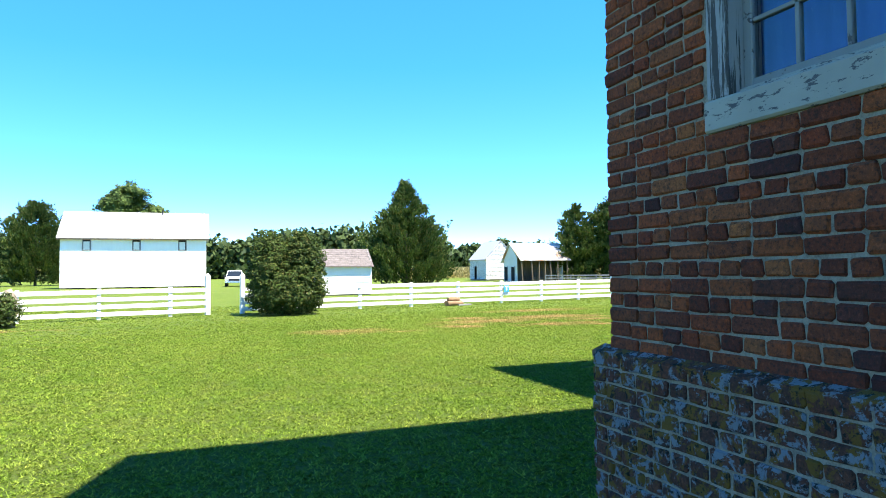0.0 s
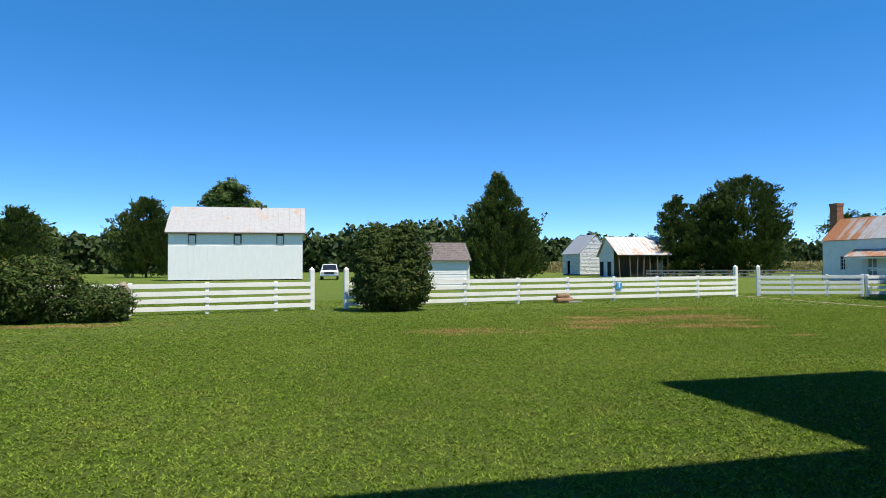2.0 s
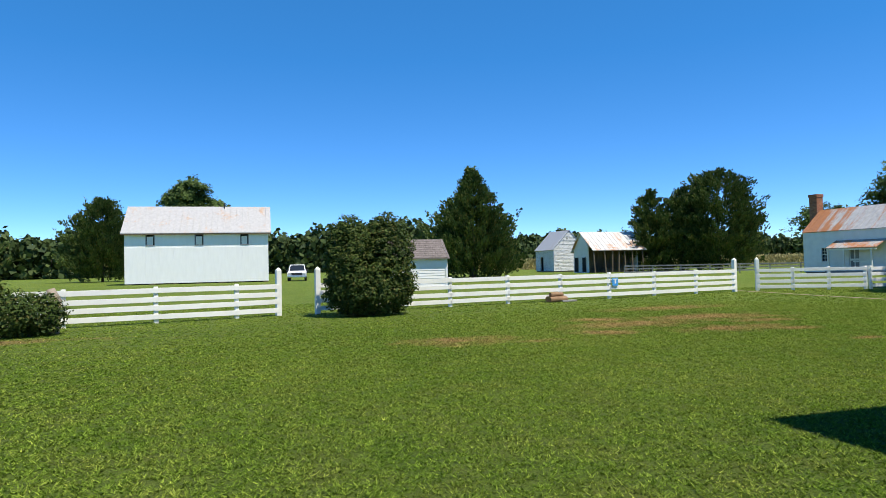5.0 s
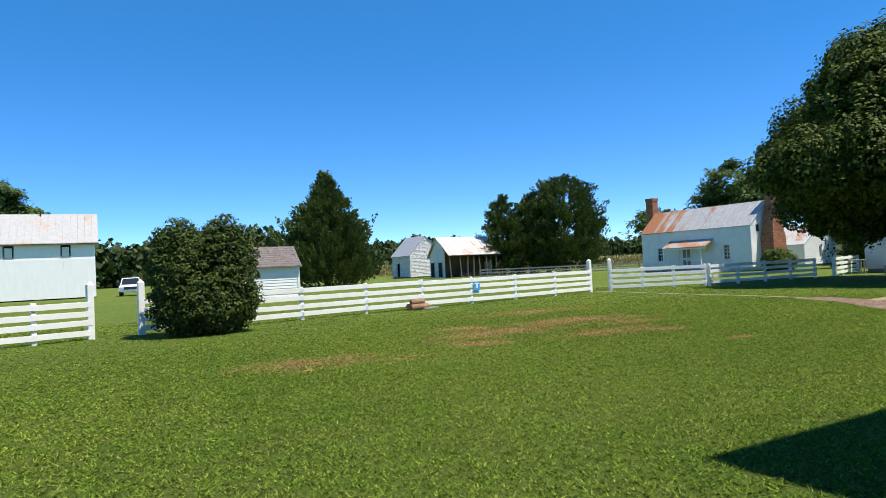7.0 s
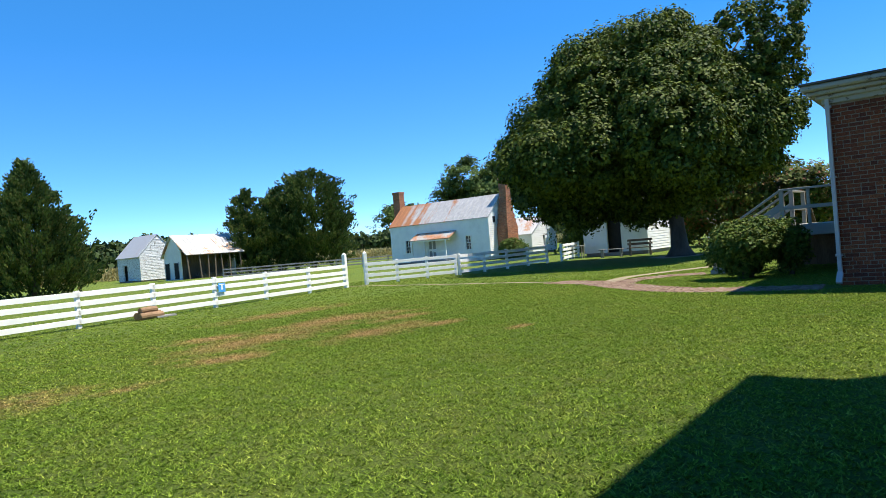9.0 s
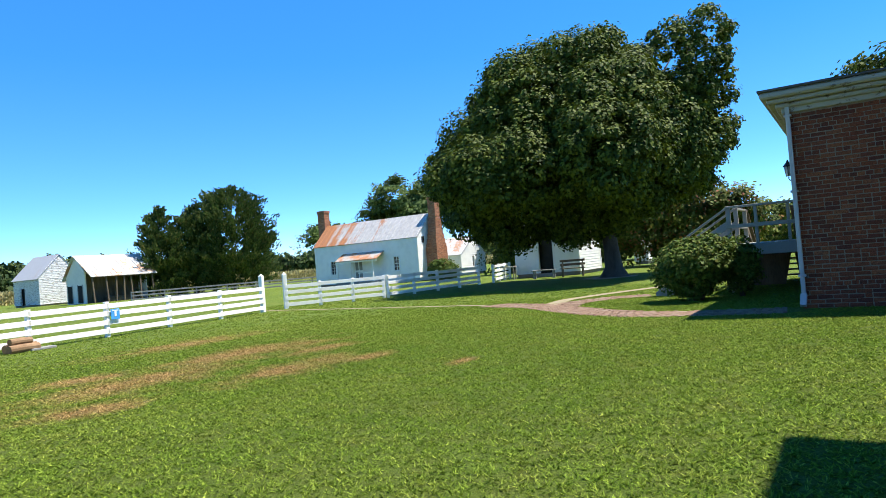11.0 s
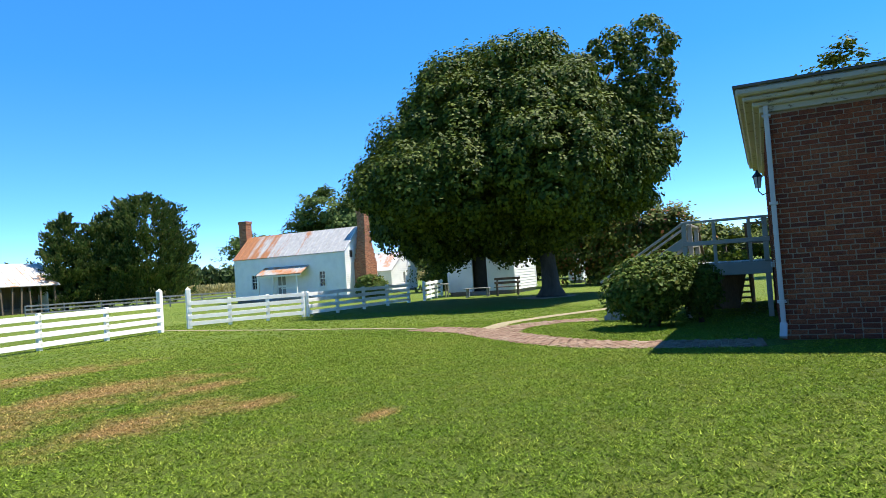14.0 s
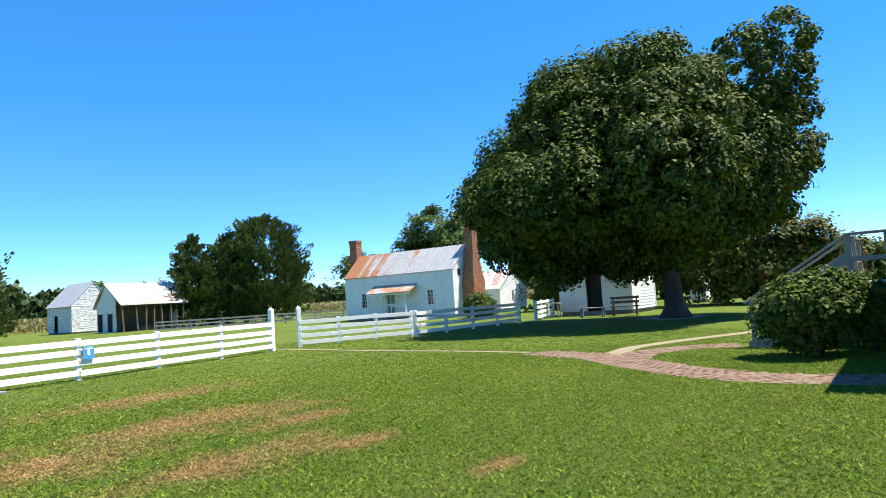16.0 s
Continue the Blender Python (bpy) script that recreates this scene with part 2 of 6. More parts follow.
def painted(name, paint, wood, worn=0.62, stretch=(1, 1, 0.12), scale=9.0, dirt=0.25):
    """Old paint over wood: grain, dirt and bare flakes."""
    n = Nodes(name)
    at = n.place(stretch, True)
    flake, grime, grain = n.noise(at, scale, 7.0, 0.72), n.noise(n.place(world_space=True), 1.6, 5.0, 0.65), n.noise(at, 60.0, 3.0)
    c = n.mix(n.maths("MULTIPLY", n.ramp(grime, (0.42, (0, 0, 0)), (0.75, (1, 1, 1))), dirt), paint, tuple(v * 0.55 for v in paint))
    bare = n.ramp(flake, (worn, (0, 0, 0)), (worn + 0.03, (1, 1, 1)))
    c = n.mix(bare, c, n.mix(grain, tuple(v * 0.6 for v in wood), wood))
    n.bump(n.maths("SUBTRACT", grain, n.maths("MULTIPLY", flake, 0.8)), 0.35, 0.004)
    return n.finish(c, 0.65, specular=0.3)


WHITE_FENCE = painted("white fence paint", (0.86, 0.84, 0.76), (0.42, 0.39, 0.34), 0.70)
WHITE_BOARD = painted("white clapboard paint", (0.82, 0.8, 0.75), (0.4, 0.38, 0.35), 0.72, (0.15, 0.15, 1.0))
WORN_BOARD = painted("flaking white boards", (0.7, 0.7, 0.68), (0.36, 0.33, 0.29), 0.53, (0.25, 0.25, 1.3))
OLD_FRAME = painted("weathered window paint", (0.33, 0.305, 0.26), (0.08, 0.065, 0.05), 0.5, (9.0, 9.0, 0.5), 4.0, 0.5)
OLD_SILL = painted("flaking sill paint", (0.36, 0.325, 0.25), (0.11, 0.1, 0.09), 0.56, (1.0, 0.45, 1.2), 26.0, 0.5)
OLD_SASH = painted("dark weathered sash paint", (0.24, 0.23, 0.2), (0.1, 0.085, 0.07), 0.58, (1.0, 1.0, 1.0), 14.0, 0.5)
GREY_TRIM = painted("grey cornice paint", (0.38, 0.365, 0.31), (0.19, 0.165, 0.13), 0.58, (0.5, 0.5, 1.0))
GREY_WOOD = speckled("weathered grey wood", (0.17, 0.165, 0.155), (0.34, 0.33, 0.31), 3, 50, 0.85, 0.4, (1, 1, 0.2))
GREY_RAIL = painted("grey stair paint", (0.29, 0.28, 0.235), (0.16, 0.145, 0.12), 0.62, (0.4, 0.4, 0.4))
DARK_WOOD = speckled("old brown timber", (0.07, 0.05, 0.035), (0.2, 0.15, 0.1), 4, 45, 0.9, 0.4, (1, 1, 0.2))
# near-black that stands in for the shade inside and under buildings
DARK = speckled("painted interior shade", (0.015, 0.014, 0.013), (0.03, 0.028, 0.025), 3, 30, 0.9, 0.1)
SHINGLE = speckled("wood shingles", (0.09, 0.075, 0.065), (0.24, 0.2, 0.18), 5, 40, 0.95, 0.6)
SLATE = speckled("dark slate roof", (0.05, 0.052, 0.058), (0.11, 0.112, 0.12), 3, 40, 0.7, 0.3)
BLUE = speckled("bright blue plastic", (0.05, 0.27, 0.62), (0.07, 0.36, 0.75), 6, 60, 0.5, 0.1)
SPOUT = painted("white downspout", (0.46, 0.46, 0.46), (0.3, 0.35, 0.35), 0.75)


def tin(name, base, rust, low, spread=0.1, uneven=0.12, north=0.0):
    """Sheet roofing with rust running down the slope."""
    n = Nodes(name)
    at = n.place(world_space=True)
    run = n.noise(n.place((1.0, 1.0, 0.35), True), 0.45, 6.0, 0.7, 0.3)
    fine = n.noise(at, 7.0, 5.0, 0.7)
    m = n.maths("ADD", n.maths("MULTIPLY", run, 0.75), n.maths("MULTIPLY", fine, 0.25))
    if north:
        # the rust gathers towards the end that faces north
        along = n.add("ShaderNodeSeparateXYZ")
        n.link(at, along.inputs["Vector"])
        sheets = n.noise(n.place((0.12, 1.9, 0.12), True), 1.0, 3.0, 0.6)
        m = n.maths("ADD", n.maths("MULTIPLY", m, 0.55), n.maths("MULTIPLY", sheets, 0.45))
        m = n.maths("ADD", m, n.maths("MULTIPLY", n.maths("SUBTRACT", along.outputs["Y"], 42.2), north))
    c = n.ramp(n.noise(n.place((1.6, 1.6, 0.3), True), 2.5, 4.0), (0.3, tuple(v * (1 - uneven) for v in base)), (0.7, base))
    c = n.mix(n.ramp(m, (low, (0, 0, 0)), (low + spread, (1, 1, 1))), c, n.ramp(fine, (0.3, rust), (0.7, tuple(v * 1.7 for v in rust))))
    n.bump(fine, 0.15, 0.01)
    return n.finish(c, 0.5, 0.04, 0.35)


TIN_WHITE = tin("white tin roof", (0.45, 0.435, 0.41), (0.32, 0.21, 0.13), 0.54, 0.1, 0.2)
TIN_RUSTY = tin("rusting tin roof", (0.5, 0.485, 0.46), (0.3, 0.13, 0.055), 0.485, 0.07, 0.3, 0.03)
TIN_SHED = tin("pale tin roof", (0.56, 0.54, 0.5), (0.34, 0.19, 0.11), 0.515, 0.05)
TIN_PORCH = tin("rusted porch tin", (0.45, 0.42, 0.38), (0.33, 0.15, 0.07), 0.42, 0.08)
TIN_GREY = tin("grey tin roof", (0.42, 0.42, 0.42), (0.28, 0.2, 0.15), 0.6)
SIDING = tin("white sheet siding", (0.9, 0.88, 0.82), (0.66, 0.54, 0.45), 0.7, 0.2, 0.06)

n = Nodes("window glass")
GLASS = n.finish((0.85, 0.9, 0.95), 0.02, 0.0, 0.8)
n.bsdf.inputs["Transmission Weight"].default_value = 1.0
n.bsdf.inputs["IOR"].default_value = 1.5
# blue that imitates the sky mirrored in the near window
n = Nodes("painted sky reflection")
SKY_REFLECTION = n.finish(n.ramp(n.noise(n.place((1, 1, 0.1), True), 14.0), (0.3, (0.015, 0.05, 0.19)), (0.7, (0.035, 0.095, 0.3))), 0.8)
n = Nodes("car paint white")
CAR_WHITE = n.finish((0.7, 0.7, 0.7), 0.25)
n = Nodes("car paint dark blue")
CAR_BLUE = n.finish((0.05, 0.07, 0.11), 0.2)
n = Nodes("dark glass")
CAR_GLASS = n.finish((0.02, 0.025, 0.03), 0.05, 0.0, 0.6)
n = Nodes("tyre rubber")
TYRE = n.finish((0.02, 0.02, 0.02), 0.85)
n = Nodes("chrome")
CHROME = n.finish((0.6, 0.6, 0.6), 0.2, 1.0)
n = Nodes("black iron")
IRON = n.finish((0.02, 0.02, 0.022), 0.5)
n = Nodes("lamp glass")
LAMP_GLASS = n.finish((0.5, 0.5, 0.48), 0.2)
n = Nodes("white marking")
MARK = n.finish((0.75, 0.78, 0.8), 0.6)


# ---- mesh helpers ----
class Geo:
    """Vertices and faces gathered for one mesh."""

    def __init__(self):
        self.v, self.f = [], []

    def quad(self, *pts):
        k = len(self.v)
        self.v += [tuple(p) for p in pts]
        self.f.append(tuple(range(k, k + len(pts))))
        return self

    def solid(self, profile, direction):
        """A prism: the profile, a flat loop of points, pushed along direction."""
        d, p = Vector(direction), [Vector(q) for q in profile]
        k, c = len(self.v), len(p)
        normal = sum(((p[i] - p[0]).cross(p[(i + 1) % c] - p[0]) for i in range(1, c)), Vector())
        if normal.dot(d) > 0:
            p.reverse()
        self.v += [tuple(q) for q in p] + [tuple(q + d) for q in p]
        self.f.append(tuple(range(k, k + c)))
        self.f.append(tuple(k + c + i for i in reversed(range(c))))
        for i in range(c):
            j = (i + 1) % c
            self.f.append((k + j, k + i, k + c + i, k + c + j))
        return self

    def box(self, x0, x1, y0, y1, z0, z1, b=0.004, jitter=0.0):
        """A box with chamfered edges."""
        b = min(b, (x1 - x0) * 0.3, (y1 - y0) * 0.3, (z1 - z0) * 0.3)
        lo, hi, k = (x0, y0, z0), (x1, y1, z1), len(self.v)
        ids = {}
        for cx in (0, 1):
            for cy in (0, 1):
                for cz in (0, 1):
                    corner = (cx, cy, cz)
                    for axis in range(3):
                        p = []
                        for a in range(3):
                            s = (hi if corner[a] else lo)[a]
                            if a != axis:
                                s += -b if corner[a] else b
                            p.append(s + (random.uniform(-jitter, jitter) if jitter else 0.0))
                        ids[corner, axis] = len(self.v)
                        self.v.append(tuple(p))
        def face(loop, out):
            pts = [Vector(self.v[i]) for i in loop]
            nrm = (pts[1] - pts[0]).cross(pts[2] - pts[0])
            self.f.append(tuple(loop) if nrm.dot(Vector(out)) >= 0 else tuple(reversed(loop)))
        for axis in range(3):
            u, w = (axis + 1) % 3, (axis + 2) % 3
            for side in (0, 1):
                loop = []
                for a, c in ((0, 0), (1, 0), (1, 1), (0, 1)):
                    corner = [0, 0, 0]
                    corner[axis], corner[u], corner[w] = side, a, c
                    loop.append(ids[tuple(corner), axis])
                out = [0, 0, 0]
                out[axis] = 1 if side else -1
                face(loop, out)
            for a in (0, 1):
                for c in (0, 1):
                    one, two = [0, 0, 0], [0, 0, 0]
                    one[u], one[w], two[u], two[w] = a, c, a, c
                    two[axis] = 1
                    one, two = tuple(one), tuple(two)
                    out = [0, 0, 0]
                    out[u], out[w] = 1 if a else -1, 1 if c else -1
                    face([ids[one, u], ids[two, u], ids[two, w], ids[one, w]], out)
        for corner in {c for c, a in ids}:
            face([ids[corner, 0], ids[corner, 1], ids[corner, 2]], [1 if c else -1 for c in corner])
        return self

    def beam(self, a, b, width, depth, up=(0, 0, 1), chamfer=0.004):
        """A chamfered bar from a to b."""
        a, b = Vector(a), Vector(b)
        along = (b - a).normalized()
        side = along.cross(Vector(up)).normalized()
        over = side.cross(along)
        k = len(self.v)
        self.box(0, (b - a).length, -width / 2, width / 2, -depth / 2, depth / 2, chamfer)
        m = Matrix((along, side, over)).transposed()
        if m.determinant() < 0:
            m = Matrix((along, -side, over)).transposed()
        for i in range(k, len(self.v)):
            self.v[i] = tuple(m @ Vector(self.v[i]) + a)
        return self

    def tube(self, pts, radii, sides=10, wobble=0.0, cap=True):
        """A tapering tube through the points."""
        pts = [Vector(p) for p in pts]
        k = len(self.v)
        for i, p in enumerate(pts):
            way = (pts[min(i + 1, len(pts) - 1)] - pts[max(i - 1, 0)]).normalized()
            side = way.cross(Vector((0.31, 0.95, 0.05))).normalized()
            over = way.cross(side)
            for s in range(sides):
                a = 2 * math.pi * s / sides
                r = radii[i] * (1 + wobble * math.sin(3 * a + i * 1.3) + wobble * 0.6 * math.sin(5 * a + i))
                self.v.append(tuple(p + (side * math.cos(a) + over * math.sin(a)) * r))
        for i in range(len(pts) - 1):
            for s in range(sides):
                t = (s + 1) % sides
                self.f.append((k + i * sides + s, k + (i + 1) * sides + s, k + (i + 1) * sides + t, k + i * sides + t))
        if cap:
            self.f.append(tuple(k + s for s in range(sides)))
            e = k + (len(pts) - 1) * sides
            self.f.append(tuple(e + s for s in reversed(range(sides))))
        return self

    def mesh(self, name, material, smooth=False):
        me = bpy.data.meshes.new(name)
        me.from_pydata(self.v, [], self.f)
        me.materials.append(material)
        if smooth:
            me.shade_smooth()
        return me


def part(name, geo, material, parent=None, label="", smooth=False):
    """Links the geometry as one mesh object under a thing or a part."""
    ob = new(name, geo.mesh(name, material, smooth))
    ob.parent = parent
    if label:
        ob["label"] = label
    return ob


def thing(name, m, label, category, group="", kind=""):
    ob = new(name)
    ob.empty_display_size = 0.2
    ob.matrix_basis = m
    return tagged(ob, label, category, group, kind)


def raw_mesh(name, verts, loops, per, material):
    """A mesh straight from arrays, all faces with the same number of corners."""
    me = bpy.data.meshes.new(name)
    count = len(loops) // per
    me.vertices.add(len(verts))
    me.vertices.foreach_set("co", np.ascontiguousarray(verts, dtype=np.float32).ravel())
    me.loops.add(len(loops))
    me.loops.foreach_set("vertex_index", np.ascontiguousarray(loops, dtype=np.int32))
    me.polygons.add(count)
    me.polygons.foreach_set("loop_start", np.arange(count, dtype=np.int32) * per)
    me.update(calc_edges=True)
    me.materials.append(material)
    return me


def leaves(centres, normals, length, width, rng, lift=None):
    """Folded leaf quads: four corners round each centre, square to its normal."""
    c = len(centres)
    nrm = normals / np.maximum(np.linalg.norm(normals, axis=1, keepdims=True), 1e-6)
    any_way = rng.normal(size=(c, 3)) if lift is None else lift + rng.normal(size=(c, 3)) * 0.35
    a = np.cross(nrm, any_way)
    a /= np.maximum(np.linalg.norm(a, axis=1, keepdims=True), 1e-6)
    b = np.cross(a, nrm)
    size = rng.uniform(0.6, 1.3, (c, 1))
    la, lb = a * width * size * 0.5, b * length * size * 0.5
    v = np.stack([centres - lb, centres + la * 1.0 - lb * 0.1, centres + lb, centres - la * 1.0 - lb * 0.1], 1).reshape(-1, 3)
    return v


def crown_points(lobes, clumps, each, clump_size, rng, shell=0.72, droop=0.0, bough=0.0):
    """Leaf places: clumps over the skin of overlapping ellipsoids, fewer inside."""
    weights = np.array([l[6] for l in lobes], float)
    pick = rng.choice(len(lobes), clumps, p=weights / weights.sum())
    box = np.array([l[:6] for l in lobes])[pick]
    d = rng.normal(size=(clumps, 3))
    d /= np.linalg.norm(d, axis=1, keepdims=True)
    r = np.where(rng.random(clumps) < 0.78, rng.uniform(shell, 1.04, clumps), rng.uniform(0.25, shell, clumps))
    if bough:
        # boughs: clumps gather under shallow domes, with gaps between them
        n_b = max(12, clumps // 13)
        own = np.arange(clumps) % n_b
        box, d = box[own], d[own]
        r = r[own]
        centre = box[:, :3] + d * box[:, 3:6] * r[:, None]
        lay = rng.normal(size=(clumps, 3)) * bough * rng.uniform(0.7, 1.3, (clumps, 1))
        lay[:, 2] = 0.35 * lay[:, 2] - 0.3 * (lay[:, 0] ** 2 + lay[:, 1] ** 2) / bough
        centre = centre + lay
    else:
        centre = box[:, :3] + d * box[:, 3:6] * r[:, None]
    spread = rng.normal(size=(clumps, each, 3)) * (clump_size * rng.uniform(0.6, 1.3, (clumps, 1, 1)))
    spread[:, :, 2] *= 0.6
    spread[:, :, 2] -= droop * np.abs(spread[:, :, 0])
    pts = (centre[:, None, :] + spread).reshape(-1, 3)
    out = np.repeat(d, each, 0) + rng.normal(size=(clumps * each, 3)) * 0.45
    out[:, 2] += 0.7
    return pts, out


def crown(name, parent, lobes, material, clumps, each, clump_size, leaf, seed, shell=0.72, thin=1.0, lift=None, floor=None, bough=0.0):
    rng = np.random.default_rng(seed)
    pts, out = crown_points(lobes, clumps, each, clump_size, rng, shell, 0.0, bough)
    if floor is not None:
        keep = pts[:, 2] > floor
        pts, out = pts[keep], out[keep]
    up = None if lift is None else np.tile(np.array(lift, float), (len(pts), 1))
    v = leaves(pts, out, leaf, leaf * thin, rng, up)
    ob = new(name, raw_mesh(name, v, np.arange(len(v)), 4, material))
    ob.parent = parent
    return ob


def billow_crown(name, parent, lobes, material, apart, radius, each, leaf, seed, thin=0.75, floor=None):
    """Leafy billows, kept apart over the outer skin of overlapping ellipsoids: each a dome of leaves over a dark hollow."""
    rng = np.random.default_rng(seed)
    box = np.array(lobes, float)
    tries = 9000
    pick = rng.integers(0, len(box), tries)
    d = rng.normal(size=(tries, 3))
    d /= np.linalg.norm(d, axis=1, keepdims=True)
    at = box[pick, :3] + d * box[pick, 3:6] * rng.uniform(0.78, 1.03, (tries, 1))
    deep = np.min(np.linalg.norm((at[:, None] - box[None, :, :3]) / box[None, :, 3:6], axis=2), axis=1)
    at, d = at[deep > 0.76], d[deep > 0.76]
    kept = []
    for i in range(len(at)):
        if not kept or np.min(np.sum((at[kept] - at[i]) ** 2, axis=1)) > (apart * (0.75 + 0.5 * ((i * 0.618) % 1.0))) ** 2:
            kept.append(i)
    at, d = at[kept], d[kept]
    many = len(at)
    axis = d + np.array([0, 0, 0.55])
    axis /= np.linalg.norm(axis, axis=1, keepdims=True)
    v = rng.normal(size=(many, each, 3))
    v /= np.linalg.norm(v, axis=2, keepdims=True)
    side = np.sum(v * axis[:, None], axis=2, keepdims=True)
    v = np.where(side < -0.15, v - 2 * side * axis[:, None], v)
    lumps = 1 + 0.28 * np.sin(v[:, :, :1] * 6 + at[:, None, :1] * 9) * np.sin(v[:, :, 1:2] * 6 + at[:, None, 1:2] * 7)
    size = radius * rng.uniform(0.55, 1.3, (many, 1, 1))
    p = at[:, None] + v * size * lumps * rng.uniform(0.72, 1.06, (many, each, 1)) * np.array([1, 1, 0.8])
    nrm = (v + np.array([0, 0, 0.5]) + rng.normal(size=v.shape) * 0.35).reshape(-1, 3)
    p = p.reshape(-1, 3)
    if floor is not None:
        keep = p[:, 2] > floor
        p, nrm = p[keep], nrm[keep]
    q = leaves(p, nrm, leaf, leaf * thin, rng)
    ob = new(name, raw_mesh(name, q, np.arange(len(q)), 4, material))
    ob.parent = parent
    return ob


def cedar_crown(name, parent, profile, material, sprays, size, seed, stretch=(1, 1), gap=0.18):
    """Upswept sprays over a stepped, ragged cone. profile: height and radius pairs."""
    rng = np.random.default_rng(seed)
    hs, rs = np.array(profile).T
    many = sprays // 11
    z = rng.uniform(hs[0], hs[-1], many * 3)
    keep = rng.random(many * 3) < (np.interp(z, hs, rs) + 0.15 * rs.max()) / (rs.max() * 1.1)
    z = z[keep][:many]
    many = len(z)
    turn = rng.uniform(0, 2 * np.pi, many)
    reach = np.interp(z, hs, rs) * (1 + gap * rng.normal(size=many) * 0.9)
    rise = rng.uniform(0.25, 0.7, many)
    each = 11
    along = rng.uniform(0.35, 1.0, (many, each)) ** 0.7
    r = reach[:, None] * along
    puff = size * 0.9 * (1.25 - along)
    x = np.cos(turn)[:, None] * r * stretch[0] + rng.normal(size=r.shape) * puff
    y = np.sin(turn)[:, None] * r * stretch[1] + rng.normal(size=r.shape) * puff
    zz = z[:, None] - 0.25 * reach[:, None] + rise[:, None] * r + rng.normal(size=r.shape) * puff * 0.8
    centre = np.stack([x, y, zz], 2).reshape(-1, 3)
    turn = np.repeat(turn, each)
    c = len(centre)
    each = 8
    away = np.stack([np.cos(turn), np.sin(turn), np.full(c, 1.2)], 1)
    pts = (centre[:, None, :] + rng.normal(size=(c, each, 3)) * size * 0.3 + away[:, None, :] * rng.uniform(-0.3, 0.6, (c, each, 1)) * size).reshape(-1, 3)
    lift = np.repeat(away, each, 0)
    nrm = np.cross(lift, rng.normal(size=lift.shape))
    pts[:, 2] = np.maximum(pts[:, 2], 0.06)
    v = leaves(pts, nrm, size * 0.72, size * 0.42, rng, lift)
    ob = new(name, raw_mesh(name, v, np.arange(len(v)), 4, material))
    ob.parent = parent
    return ob


# ---- ground ----
g = Geo()
g.quad((-2500, -2500, 0), (2500, -2500, 0), (2500, 2500, 0), (-2500, 2500, 0))
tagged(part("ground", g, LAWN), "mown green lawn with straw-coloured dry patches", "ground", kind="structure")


# ---- brick main house ----
HX, HY, EAVE = 3.11, 2.745, 6.9        # its west face, north face and eave height
PX, PY, PLINTH = 3.05, 2.815, 0.97     # the proud brick base
house = thing("brick_house", pose(HX, HY, 0), "tall old red brick house on a lichen-covered base", "house")


def local(geo, x, y):
    geo.v = [(a - x, b - y, c) for a, b, c in geo.v]
    return geo


WIN_Y0, WIN_Y1, WIN_Z0, WIN_Z1 = 0.72, 2.05, 1.95, 4.05     # opening in the west wall
walls = Geo()
inset = 0.012
wx0, wx1, wy0, wy1 = HX + inset, 13.5, -7.5, HY - inset
th = 0.36
walls.box(wx0, wx0 + th, wy0, WIN_Y0, 0, EAVE, 0.002)
walls.box(wx0, wx0 + th, WIN_Y1, wy1, 0, EAVE, 0.002)
walls.box(wx0, wx0 + th, WIN_Y0, WIN_Y1, 0, WIN_Z0, 0.002)
walls.box(wx0, wx0 + th, WIN_Y0, WIN_Y1, WIN_Z1, EAVE, 0.002)
west_wall = part("wall", local(walls, HX, HY), MORTAR, house, "red brick wall with pale mortar")
g = Geo()
g.box(wx0 + th, wx1, wy1 - th, wy1, 0, EAVE, 0.002)
g.box(wx0 + th, wx1, wy0, wy0 + th, 0, EAVE, 0.002)
g.box(wx1 - th, wx1, wy0 + th, wy1 - th, 0, EAVE, 0.002)
g.box(wx0 + th, wx1 - th, wy0 + th, wy1 - th, 3.1, 3.4, 0.002)
part("rear_wall", local(g, HX, HY), BRICK_WING, house)
mid = (wy0 + wy1) / 2
top = EAVE + 4.2
for gx in (wx0, wx1 - 0.3):
    part("gable", local(Geo().solid([(gx, wy0, EAVE), (gx, wy1, EAVE), (gx, mid, top)], (0.3, 0, 0)), HX, HY), BRICK_WING, house)
g = Geo()
o, ox = 0.42, 0.38
for sgn, yy in ((1, wy1), (-1, wy0)):
    slope = (top - EAVE) / (wy1 - mid)
    e = (wx0 - ox, yy + sgn * o, EAVE - o * slope + 0.25)
    g.solid([e, (wx0 - ox, mid, top + 0.25), (wx0 - ox, mid, top + 0.05), (e[0], e[1], e[2] - 0.2)], (wx1 - wx0 + 2 * ox, 0, 0))
part("roof", local(g, HX, HY), SLATE, house)
g = Geo()
g.box(wx0 - ox, wx1 + ox, wy1, wy1 + o, EAVE - 0.28, EAVE - 0.05, 0.02)
part("cornice", local(g, HX, HY), GREY_TRIM, house)
